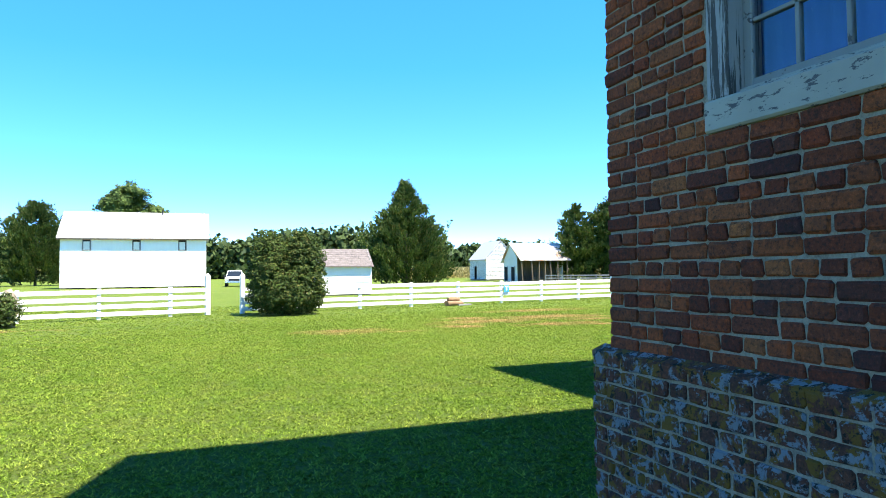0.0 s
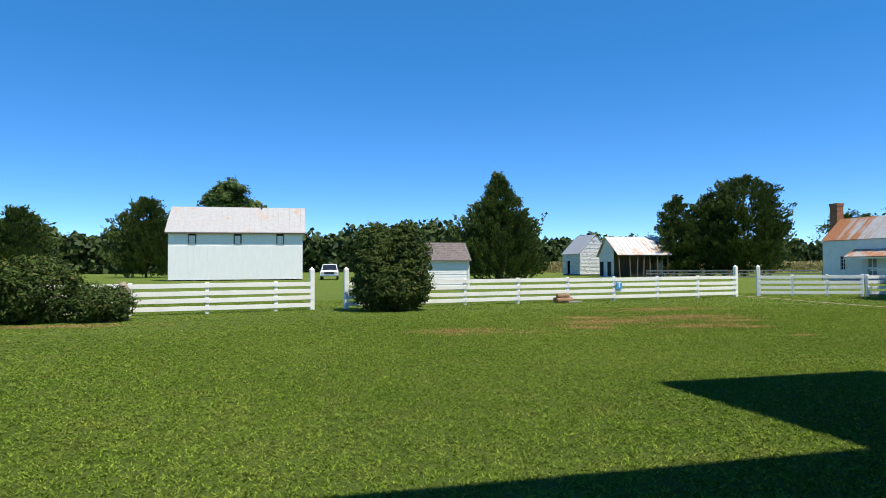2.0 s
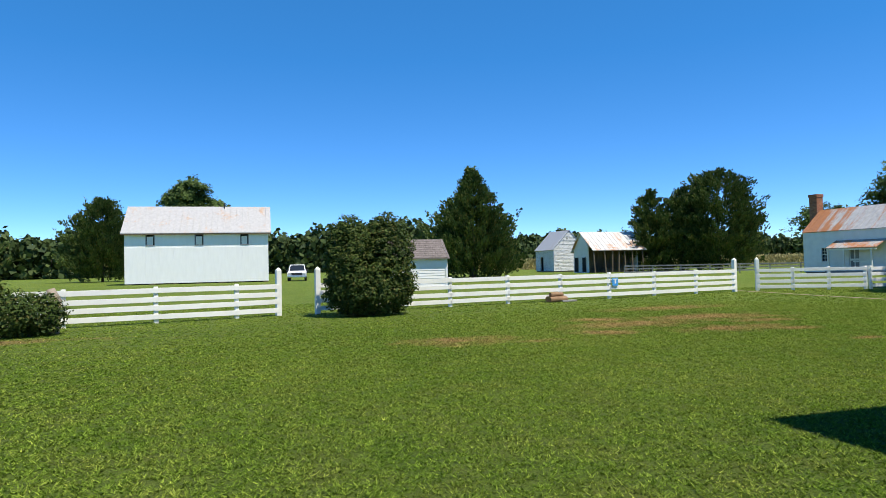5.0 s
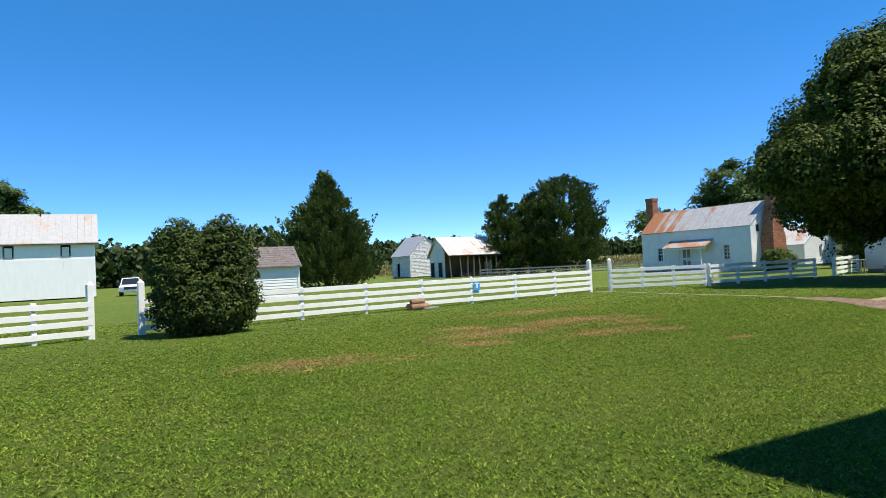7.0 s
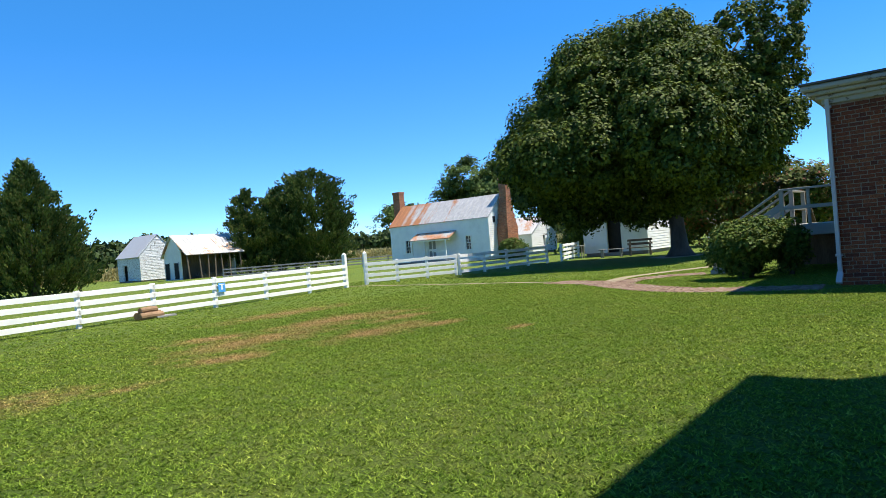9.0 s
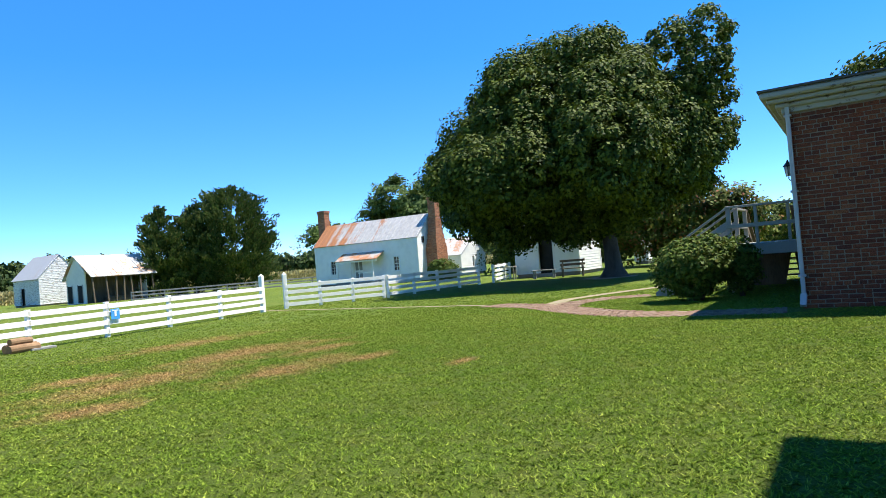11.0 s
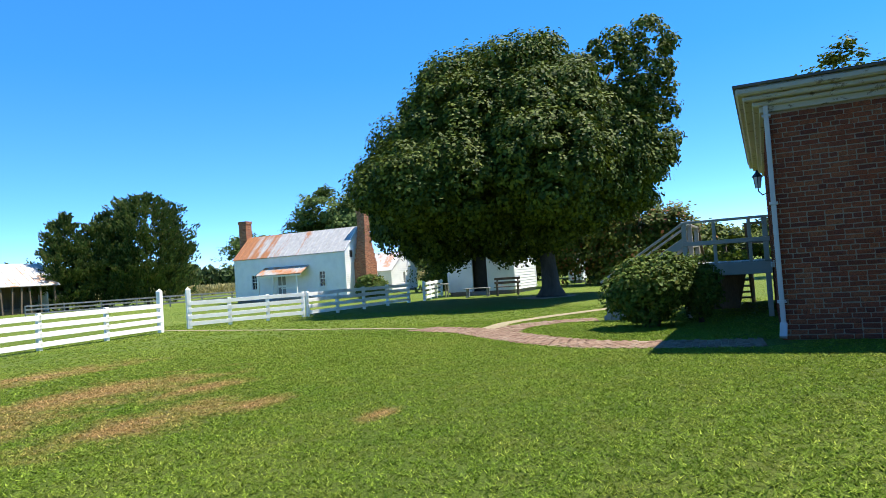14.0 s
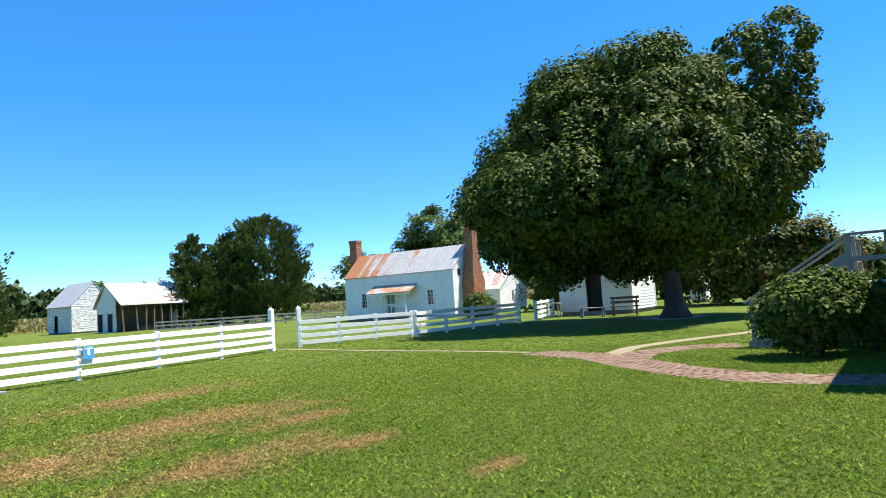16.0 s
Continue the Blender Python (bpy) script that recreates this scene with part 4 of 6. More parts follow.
part("porch_beam", Geo().box(3.1, 7.15, -1.07, -0.93, 1.84, 1.96, 0.006), WHITE_BOARD, farm)
part("porch_floor", Geo().box(3.0, 7.2, -1.15, -0.03, 0.16, 0.3, 0.01), GREY_WOOD, farm)
part("porch_step", Geo().box(4.0, 5.2, -1.45, -1.15, 0, 0.16, 0.01), GREY_WOOD, farm)
for z0, z1 in ((0.95, 1.03), (0.45, 0.51)):
    part("porch_rail", Geo().box(5.3, 6.7, -1.02, -0.98, z0, z1, 0.005), WHITE_BOARD, farm)
chimney(farm, -0.48, FD / 2, 0.76, 0.66, 0, 6.5, [(2.5, 0.76, 0.66)])
chimney(farm, FL + 0.55, FD / 2 - 0.1, 1.0, 1.5, 0, 6.35, [(2.5, 0.95, 1.4), (2.75, 0.86, 1.3), (3.1, 0.8, 1.16), (3.5, 0.76, 1.02), (3.9, 0.72, 0.88), (4.3, 0.68, 0.76), (4.7, 0.64, 0.66)])
part("gable_window", Geo().box(FL + 0.01, FL + 0.05, 0.6, 0.9, 2.9, 3.4, 0.004), CAR_GLASS, farm)

# shed behind the farmhouse
frame_house("shed", pose(53.5, 41.7, 0, 0, 0, -90), 4.2, 4.5, 1.85, 3.4, "small white shed with a rusty tin roof", "shed", TIN_SHED, WHITE_BOARD, 0.16,
            (), [(2.05, 2.4, 0.75, 1.65)], 0.1, 0.1, 0.5, group="farm outbuildings")

# outbuilding in the shade of the great tree
out = frame_house("outbuilding", pose(38.5, 24.9, 0, 0, 0, -90), 3.9, 3.6, 2.75, 4.5, "white clapboard outbuilding under the great tree", "outbuilding", TIN_GREY, WHITE_BOARD, 0.15,
                  [(1.48, 2.35, 0.2, 2.3)], (), 0.25, 0.15, 0.5, group="farm outbuildings")
part("door_sill", Geo().box(1.45, 2.38, -0.35, -0.03, 0.0, 0.16, 0.01), GREY_WOOD, out)
part("eave_board", Geo().box(-0.05, 3.95, -0.27, -0.2, 2.6, 2.72, 0.005), WHITE_BOARD, out)
small = frame_house("garden_shed", pose(51.0, 21.5, 0, 0, 0, -90), 0.95, 1.1, 1.5, 2.0, "tiny white board shed on the sunny grass", "shed", TIN_GREY, WHITE_BOARD, 0.15, group="farm outbuildings")

# flaking shed: south gable in the sun
frame_house("shed", pose(43.6, 95.4, 0, 0, 0, -90), 6.0, 5.0, 3.4, 6.0, "weathered shed of flaking white boards", "shed", TIN_GREY, WORN_BOARD, 0.2,
            [(1.6, 2.6, 0.2, 2.2)], [(2.0, 2.3, 4.9, 5.1)], 0.25, 0.1, 0.0, 0.02, group="field sheds")

# open-fronted shed with a porch on posts
bay = thing("open_shed", pose(42.2, 76.2, 0), "white open-fronted shed with a pale rusting roof", "shed", "field sheds")
g = Geo()
g.solid([(0, 0.9, 0), (0, 4.6, 0), (0, 4.6, 2.9), (0, 2.6, 5.1), (0, 0.9, 3.3)], (0.12, 0, 0))
g.solid([(7.0, 0.9, 0), (7.0, 4.6, 0), (7.0, 4.6, 2.9), (7.0, 2.6, 5.1), (7.0, 0.9, 3.3)], (0.12, 0, 0))
g.box(0.12, 7.0, 4.48, 4.6, 0, 2.9, 0.004)
part("wall", g, WHITE_BOARD, bay)
# flat dark panels on the solid wall paint the shade of open doorways
for y in (3.9, 1.9):
    part("doorway", Geo().box(-0.03, -0.002, y - 0.42, y + 0.42, 0.1, 1.95, 0.004), DARK, bay, "dark panel painted as a shaded open doorway")
    part("door_casing", Geo().box(-0.05, -0.03, y - 0.52, y - 0.42, 0.1, 2.05, 0.004).box(-0.05, -0.03, y + 0.42, y + 0.52, 0.1, 2.05, 0.004), GREY_WOOD, bay)
part("inner_wall", Geo().box(0.12, 7.0, 2.4, 2.5, 0, 3.2, 0.004), DARK_WOOD, bay)
g = Geo()
for y, z, y2, z2 in ((-0.75, 2.75, 2.6, 5.15), (4.95, 2.55, 2.6, 5.15)):
    g.solid([(-0.3, y, z), (-0.3, y2, z2), (-0.3, y2, z2 + 0.06), (-0.3, y, z + 0.06)], (7.7, 0, 0))
roof = part("roof", g, TIN_SHED, bay, "pale tin roof with brown rust streaks")
g = Geo()
for x in np.arange(-0.25, 7.4, 0.6):
    g.beam((x, -0.75, 2.83), (x, 2.6, 5.23), 0.03, 0.035, (0, 0, 1), 0.003)
part("roof_seam", g, TIN_SHED, roof)
for i, x in enumerate((0.1, 1.6, 2.5, 3.4, 4.4, 5.4, 6.9)):
    part("post", Geo().beam((x, -0.55, 0), (x + random.uniform(-0.2, 0.2), -0.5, 2.8), 0.14, 0.14, (0, 1, 0)), DARK_WOOD, bay)
part("brace", Geo().beam((7.8, -0.4, 0.0), (6.9, -0.5, 1.9), 0.12, 0.12, (0, 1, 0)), DARK_WOOD, bay)
part("plate", Geo().box(-0.1, 7.2, -0.62, -0.42, 2.66, 2.8, 0.005), DARK_WOOD, bay)
part("plank_pile", Geo().box(2.0, 5.4, 0.2, 1.4, 0.0, 0.35, 0.02).box(2.3, 5.0, 0.3, 1.3, 0.35, 0.55, 0.02), DARK_WOOD, bay)

# privy with a shingle roof
privy = frame_house("privy", pose(8.9, 39.6, 0), 3.1, 2.2, 1.9, 2.8, "small white clapboard privy with a shingle roof", "privy", SHINGLE, WHITE_BOARD, 0.15, (), (), 0.22, 0.12, 0.0)
random.seed(9)
slope = (2.82 - 1.92) / 1.1
run = 1.32
for row in range(9):
    x = -0.12
    while x < 3.2:
        w = random.uniform(0.09, 0.19)
        y0 = -0.22 + row * run / 9
        z0 = 1.92 - 0.22 * slope + row * run / 9 * slope + 0.055
        x1 = min(x + w, 3.22)
        lift0 = random.uniform(0.016, 0.03)
        part("shingle", Geo().solid([(x, y0, z0 + 0.004), (x, y0 + 0.16, z0 + 0.16 * slope), (x, y0 + 0.16, z0 + 0.16 * slope + 0.008), (x, y0, z0 + lift0)], (x1 - x - 0.008, 0, 0)), SHINGLE, privy)
        x += w

# ---- trees ----
def limbs(parent, base, spread, rng, top, radius):
    for bx, by, bz in spread:
        g = Geo()
        start = Vector((base[0], base[1], base[2]))
        end = Vector((bx, by, bz))
        mid = start.lerp(end, 0.5) + Vector((rng.uniform(-.3, .3), rng.uniform(-.3, .3), rng.uniform(0, 0.8)))
        g.tube([start, start.lerp(mid, 0.5) + Vector((0, 0, 0.2)), mid, end], [radius, radius * 0.75, radius * 0.5, radius * 0.12], 7, 0.08)
        part("limb", g, BARK, parent, smooth=True)


great = thing("great_tree", pose(32.8, 17.3, 0), "huge spreading shade tree with a thick dark trunk", "tree")
rng = random.Random(3)
g = Geo()
g.tube([(0, 0, -0.1), (0, 0, 0.12), (0.02, 0, 0.45), (0.03, 0.03, 1.3), (0, 0.1, 2.4), (0.05, 0.15, 3.6), (0, 0.2, 6)], [0.78, 0.6, 0.4, 0.33, 0.32, 0.31, 0.18], 18, 0.06)
part("trunk", g, BARK, great, "thick flared trunk", smooth=True)
limbs(great, (0, 0.1, 2.6), [(-2.2, 5.5, 4.2), (1.5, 4.0, 6.0), (-1.0, 2.0, 8.5), (0.6, -4.2, 8.6), (0.8, -5.0, 6.0), (-3.2, -1.0, 6.0), (3.4, 1.0, 6.5), (0.3, -4.6, 10.2), (-2.6, 3.2, 7.0), (1.2, -3.0, 9.5)], rng, 11, 0.24)
# lobes: centre, half axes, share
GREAT = [(-1.2, 5.7, 5.2, 3.2, 2.1, 1.5, 0.7), (-0.8, 3.9, 6.4, 4.2, 2.5, 2.1, 1.2), (-0.4, 2.4, 7.9, 4.0, 2.5, 2.6, 1.2), (0, 0.2, 7.9, 4.0, 2.4, 2.9, 1.3), (-0.6, -1.2, 5.0, 4.8, 2.9, 2.2, 1.0),
         (0.4, -2.7, 5.8, 3.2, 1.9, 2.4, 0.7), (-4.6, 2.0, 4.8, 2.2, 2.6, 1.6, 0.6), (-4.2, -1.2, 5.0, 2.4, 2.2, 1.6, 0.5), (-0.8, 4.4, 3.7, 3.2, 2.6, 1.6, 0.8), (-0.2, 1.4, 3.6, 3.0, 2.6, 1.6, 0.6), (-5.7, 3.0, 4.6, 1.8, 2.0, 1.2, 0.4), (-2.2, 1.4, 6.6, 3.4, 3.2, 2.5, 1.0), (-2.0, -1.4, 6.6, 3.0, 2.0, 2.2, 0.7)]
billow_crown("crown", great, GREAT, LEAF_OAK, 0.66, 0.74, 330, 0.155, 21)
crown("crown", great, [(a, b, c, u * 0.86, v * 0.86, w * 0.84, k) for a, b, c, u, v, w, k in GREAT], LEAF_OAK, 2600, 22, 0.26, 0.19, 23, 0.85, 0.75)
billow_crown("crown", great, [(0.8, -4.0, 8.2, 2.2, 1.4, 2.5, 1.0), (0.8, -3.2, 9.0, 2.1, 1.5, 1.8, 0.5), (0.8, -4.7, 9.9, 1.4, 0.85, 1.0, 0.4), (0.6, -4.3, 6.0, 1.6, 0.9, 1.4, 0.4)], LEAF_OAK, 0.85, 0.5, 200, 0.16, 22)
crown("crown", great, [(0.8, -4.2, 8.2, 1.7, 1.0, 2.0, 1.0)], LEAF_OAK, 110, 30, 0.2, 0.15, 24, 0.4, 0.75)
g = Geo().tube([(0, 0, 0.0), (0, 0, 0.02)], [1.25, 1.0], 20, 0.12)
tagged(part("bare_ground", g, ROOTS, None), "bare earth round the great tree's trunk", "ground", kind="structure").location = (32.8, 17.5, 0)


def broad_tree(name, at, lobes, label, clumps, leaf, seed, material=LEAF_FAR, trunk=0.3, fork=2.5, clump=0.5, group=""):
    t = thing(name, pose(*at, 0), label, "tree", group)
    top = max(l[2] for l in lobes)
    part("trunk", Geo().tube([(0, 0, -0.1), (0, 0, 0.4), (0.05, 0.05, fork), (0.1, 0, top)], [trunk * 1.4, trunk, trunk * 0.8, trunk * 0.2], 9, 0.06), BARK, t, smooth=True)
    limbs(t, (0.05, 0.05, fork), [(l[0], l[1], l[2]) for l in lobes], random.Random(seed), top, trunk * 0.5)
    crown("crown", t, lobes, material, int(clumps * 2.2), 18, clump * 0.6, leaf * 0.75, seed, 0.7, 0.75, bough=clump * 1.1)
    return t


def cedar(name, at, profile, label, sprays, size, seed, stretch=(1, 1), gap=0.18, group="", trunk=0.2):
    t = thing(name, pose(*at, 0), label, "tree", group)
    top = profile[-1][0]
    part("trunk", Geo().tube([(0, 0, -0.1), (0, 0, top * 0.5), (0, 0, top * 0.97)], [trunk, trunk * 0.6, 0.02], 8, 0.05), BARK, t, smooth=True)
    cedar_crown("crown", t, profile, LEAF_CEDAR, sprays, size, seed, stretch, gap)
    return t


cedar("cedar", (24.1, 69.0), [(0.3, 4.1), (1.6, 4.8), (3.6, 4.3), (5.6, 3.2), (7.6, 2.1), (9.3, 1.1), (11.3, 0.12)], "tall pointed dark green cedar", 5200, 0.42, 31)
cedar("cedar", (58.0, 72.5), [(0.4, 4.0), (2.5, 4.9), (5.5, 5.0), (8.5, 4.2), (10.7, 2.6), (12.3, 0.4)], "broad rounded dark cedar beside the sheds", 5200, 0.42, 32, group="cedar clump", gap=0.14)
cedar("cedar", (55.2, 76.0), [(0.4, 3.5), (3.0, 4.0), (6.0, 3.2), (8.2, 2.0), (10.6, 0.2)], "pointed dark cedar in a clump", 3000, 0.42, 33, group="cedar clump", gap=0.25)
cedar("cedar", (51.6, 77.5), [(0.4, 2.9), (3.5, 3.2), (6.5, 2.4), (8.7, 1.3), (10.2, 0.15)], "pointed dark cedar in a clump", 2600, 0.42, 34, group="cedar clump", gap=0.28)
cedar("cedar", (-18.4, 108.0), [(0.6, 4.2), (3.5, 5.0), (7.0, 4.0), (9.5, 2.6), (11.6, 0.6)], "dark cedar beside the barn", 3800, 0.5, 35, gap=0.25)
cedar("cedar", (-28.6, 88.0), [(0.6, 2.4), (3.5, 2.9), (6.0, 2.3), (8.4, 0.5)], "dark cedar beyond the shrubs", 2600, 0.5, 36, gap=0.25)
broad_tree("shade_tree", (-7.0, 112.0), [(0, 0, 13.9, 2.6, 2.4, 2.2, 1.0), (2.0, 0, 12.4, 1.7, 1.7, 1.2, 0.5), (-1.9, 0, 12.4, 1.6, 1.6, 1.4, 0.5), (4.2, 0, 11.6, 1.0, 1.0, 0.7, 0.2)],
           "tall tree rising behind the barn roof", 380, 0.5, 41, trunk=0.45, fork=8.0)
broad_tree("shade_tree", (64.4, 51.2), [(0, 0, 8.9, 3.4, 3.8, 2.5, 1.0), (0, 3.3, 7.4, 2.4, 2.0, 1.4, 0.4), (0, -3.0, 8.0, 2.6, 2.8, 2.4, 0.5), (0, 0.5, 6.6, 3.0, 3.6, 1.6, 0.5)],
           "round tree rising behind the farmhouse roof", 520, 0.45, 42, trunk=0.4, fork=5.0)
broad_tree("shade_tree", (70.0, 68.2), [(0, 0.6, 7.0, 2.0, 2.6, 1.3, 1.0), (0, 2.6, 5.6, 1.6, 1.6, 1.5, 0.7), (0, -1.8, 6.4, 1.8, 2.0, 1.2, 0.5)], "thin tree beyond the farmhouse", 110, 0.45, 43, trunk=0.25, fork=3.0)
broad_tree("shade_tree", (46.0, 15.6), [(0, 0, 3.6, 2.8, 2.2, 1.6, 1.0), (0, -1.9, 3.2, 2.6, 1.4, 1.4, 0.7), (0, 2.4, 3.8, 2.6, 2.2, 1.8, 0.7), (0.4, 4.4, 2.9, 2.4, 2.2, 1.9, 0.8), (0, 0.6, 1.7, 2.4, 3.0, 1.2, 0.7)], "low tree with reddening leaves beyond the steps", 860, 0.3, 44, LEAF_RED, 0.25, 1.6, 0.4)
broad_tree("shade_tree", (50.0, 30.4), [(0, 0, 3.4, 2.0, 1.6, 2.0, 1.0), (0.4, -1.2, 2.6, 1.8, 1.4, 1.7, 0.7), (0, 0.4, 1.6, 1.6, 1.3, 1.2, 0.6)], "dark low tree behind the white outbuilding", 520, 0.3, 46, LEAF_OAK, 0.22, 1.4, 0.4)
broad_tree("shade_tree", (66.0, 12.0), [(0, 0, 2.6, 3.0, 4.4, 2.0, 1.0), (0, -4.8, 2.2, 3.0, 3.0, 1.6, 0.7)], "low far trees beyond the deck", 320, 0.4, 45, LEAF_OAK, 0.3, 1.2, 0.4)
broad_tree("shade_tree", (46.0, 4.2), [(0, 0, 9.6, 3.0, 3.2, 2.4, 1.0), (0, -2.6, 8.4, 2.6, 2.6, 2.2, 0.7)], "tall tree rising behind the wing roof", 300, 0.35, 48, LEAF_OAK, 0.35, 5.0, 0.45)
broad_tree("shade_tree", (70.0, 29.0), [(0, 0, 4.6, 4, 5.0, 4.4, 1.0), (0, -6, 4.0, 4, 4.5, 3.9, 0.9), (0, 6, 5.0, 4, 4.5, 3.8, 0.9), (-3, -9, 2.2, 2.5, 4.5, 2.2, 0.9), (0, -14, 2.4, 3, 4.0, 2.3, 0.7)], "dark trees at the yard's far edge", 1100, 0.5, 46, LEAF_OAK, 0.35, 2.0, 0.6)
broad_tree("shade_tree", (60.0, 33.5), [(0, 0, 4.6, 3, 3.5, 3.6, 1.0), (0, -4.0, 4.6, 3, 3.4, 3.4, 0.9)], "dark tree behind the outbuilding", 520, 0.45, 47, LEAF_OAK, 0.35, 2.0, 0.5)


def shrub(name, at, lobes, label, clumps, each, clump, leaf, seed, material=LEAF_SHRUB, stems=((0, 0, 0.6),), lift=None, thin=0.7, floor=0.05):
    s = thing(name, pose(*at, 0), label, "shrub")
    g = Geo()
    for bx, by, bz in stems:
        g.tube([(bx * 0.3, by * 0.3, -0.05), (bx * 0.7, by * 0.7, bz * 0.5), (bx, by, bz)], [0.06, 0.045, 0.02], 6, 0.08)
    part("stems", g, BARK, s, smooth=True)
    crown("crown", s, [(a, b, c, u * 0.9, v * 0.9, w * 0.9, k) for a, b, c, u, v, w, k in lobes], material, clumps // 2, each, clump, leaf, seed, 0.8, thin, lift, floor)
    billow_crown("crown", s, lobes, material, clump * 2.6, clump * 2.5, 60, leaf * 1.05, seed + 100, thin, floor)
    return s


shrub("shrub", (4.3, 22.35), [(-0.52, 0, 1.45, 0.6, 0.75, 1.28, 1.0), (0.58, 0.05, 1.42, 0.66, 0.75, 1.4, 1.0), (0.05, 0, 0.82, 1.22, 0.9, 0.85, 1.0)],
      "tall twin-topped dark green evergreen shrub", 1700, 26, 0.075, 0.075, 51, LEAF_DARK, ((-0.4, 0, 1.8), (0.4, 0, 1.8)), None, 0.6)
shrub("shrub", (-5.3, 20.6), [(0.0, 0, 0.85, 1.05, 0.85, 0.82, 1.1), (-1.0, 0.1, 0.75, 0.9, 0.8, 0.72, 0.6), (-2.4, 0.2, 0.8, 1.0, 0.9, 0.75, 0.8)],
      "wide low spreading evergreen shrub", 1100, 16, 0.1, 0.1, 52, LEAF_DARK, ((-1.2, 0, 0.5), (0.6, 0, 0.5), (-2.2, 0, 0.5)), None, 0.45)
shrub("shrub", (-3.75, 20.5), [(0.0, 0, 0.46, 0.75, 0.6, 0.42, 1.0)], "low rounded shrub with browning tips", 460, 16, 0.09, 0.08, 53, LEAF_DARK, ((0.3, 0, 0.4), (-0.3, 0, 0.4)), None, 0.5)
shrub("shrub", (18.85, 11.05), [(0, 0, 0.84, 0.66, 0.68, 0.48, 1.0), (-0.1, 0.36, 0.7, 0.46, 0.4, 0.4, 0.5), (0.15, -0.3, 0.9, 0.55, 0.45, 0.45, 0.6), (0, 0.1, 0.45, 0.42, 0.42, 0.35, 0.3)],
      "clipped round shrub beside the steps", 950, 18, 0.07, 0.075, 54, LEAF_SHRUB, ((0, 0.3, 0.5), (0.1, -0.25, 0.5), (-0.2, 0, 0.5)))
shrub("shrub", (19.55, 10.2), [(0, 0, 0.72, 0.36, 0.32, 0.52, 1.0)], "dark rounded shrub close by the deck", 420, 18, 0.07, 0.07, 55, LEAF_SHRUB)
shrub("shrub", (42.0, 32.2), [(0, 0, 0.7, 0.8, 0.9, 0.7, 1.0)], "green shrub by the farmhouse chimney", 160, 16, 0.12, 0.13, 56, LEAF_SHRUB)


# ---- distant woods and fields ----
def wood_belt(name, pts, height, depth, count, leaf, seed, label):
    """A far belt of trees: crowns of many leaf clumps along a line, with trunks below."""
    rng = np.random.default_rng(seed)
    pts = np.array(pts, float)
    seg = np.linalg.norm(np.diff(pts, axis=0), axis=1)
    at = np.concatenate([[0], np.cumsum(seg)])
    s = rng.uniform(0, at[-1], count)
    cx, cy = np.interp(s, at, pts[:, 0]), np.interp(s, at, pts[:, 1])
    off = rng.uniform(0, depth, count)
    far = np.stack([cx, cy], 1)
    far *= (1 + off / np.linalg.norm(far, axis=1))[:, None]
    top = height * rng.uniform(0.72, 1.08, count) * (1 + 0.12 * np.sin(s * 0.11) + 0.08 * np.sin(s * 0.31))
    rad = rng.uniform(2.2, 4.2, count)
    each = 62
    d = rng.normal(size=(count, each, 3))
    d /= np.linalg.norm(d, axis=2, keepdims=True)
    mid = np.stack([far[:, 0], far[:, 1], top * 0.62], 1)
    axes = np.stack([rad, rad, top * 0.38], 1)
    p = (mid[:, None] + d * axes[:, None] * rng.uniform(0.75, 1.05, (count, each, 1))).reshape(-1, 3)
    skirt = rng.uniform(0.4, 1.0, (count * 54, 1))
    k = rng.integers(0, count, count * 54)
    low = np.stack([far[k, 0] + rng.normal(size=len(k)) * 1.8, far[k, 1] + rng.normal(size=len(k)) * 1.8, rng.uniform(0.05, 0.5, len(k)) * top[k] * skirt[:, 0]], 1)
    nrm = np.concatenate([d.reshape(-1, 3) + rng.normal(size=(count * each, 3)) * 0.5, rng.normal(size=(len(k), 3))])
    v = leaves(np.concatenate([p, low]), nrm, leaf, leaf * 0.8, rng)
    ob = new(name, raw_mesh(name, v, np.arange(len(v)), 4, LEAF_WOODS))
    tagged(ob, label, "woods", kind="stuff")
    g = Geo()
    for i in range(count):
        g.tube([(far[i, 0], far[i, 1], -0.2), (far[i, 0], far[i, 1], top[i] * 0.5)], [0.22, 0.15], 5, cap=False)
    tagged(part("trunks", g, BARK, None), "thin trunks at the wood's edge", "woods", kind="stuff")
    return ob


wood_belt("distant_woods", [(-190, 130), (-110, 175), (-40, 190), (30, 190), (62, 178)], 13.5, 14, 640, 1.75, 61, "dark green belt of distant woods")
wood_belt("distant_woods", [(62, 200), (120, 235), (200, 215), (290, 150), (330, 60), (330, -60)], 12.5, 16, 640, 2.0, 62, "far low belt of woods beyond the fields")


def maize(name, pts, height, rows, count, seed, label):
    rng = np.random.default_rng(seed)
    (ax, ay), (bx, by) = pts
    t = rng.random(count)
    x = ax + (bx - ax) * t
    y = ay + (by - ay) * t
    back = rng.integers(0, rows, count) * 0.9
    length = math.hypot(bx - ax, by - ay)
    x, y = x - (by - ay) / length * back, y + (bx - ax) / length * back
    z = rng.uniform(0.1, 1.0, count) * height
    p = np.stack([x, y, z], 1)
    nrm = rng.normal(size=(count, 3))
    nrm[:, 2] *= 0.4
    v = leaves(p, nrm, 0.75, 0.22, rng, np.tile(np.array([0, 0, 1.0]), (count, 1)))
    tagged(new(name, raw_mesh(name, v, np.arange(len(v)), 4, CORN)), label, "crop", kind="stuff")


maize("maize_field", ((20, 140), (75, 118)), 2.2, 8, 16000, 71, "strip of ripening tan maize")
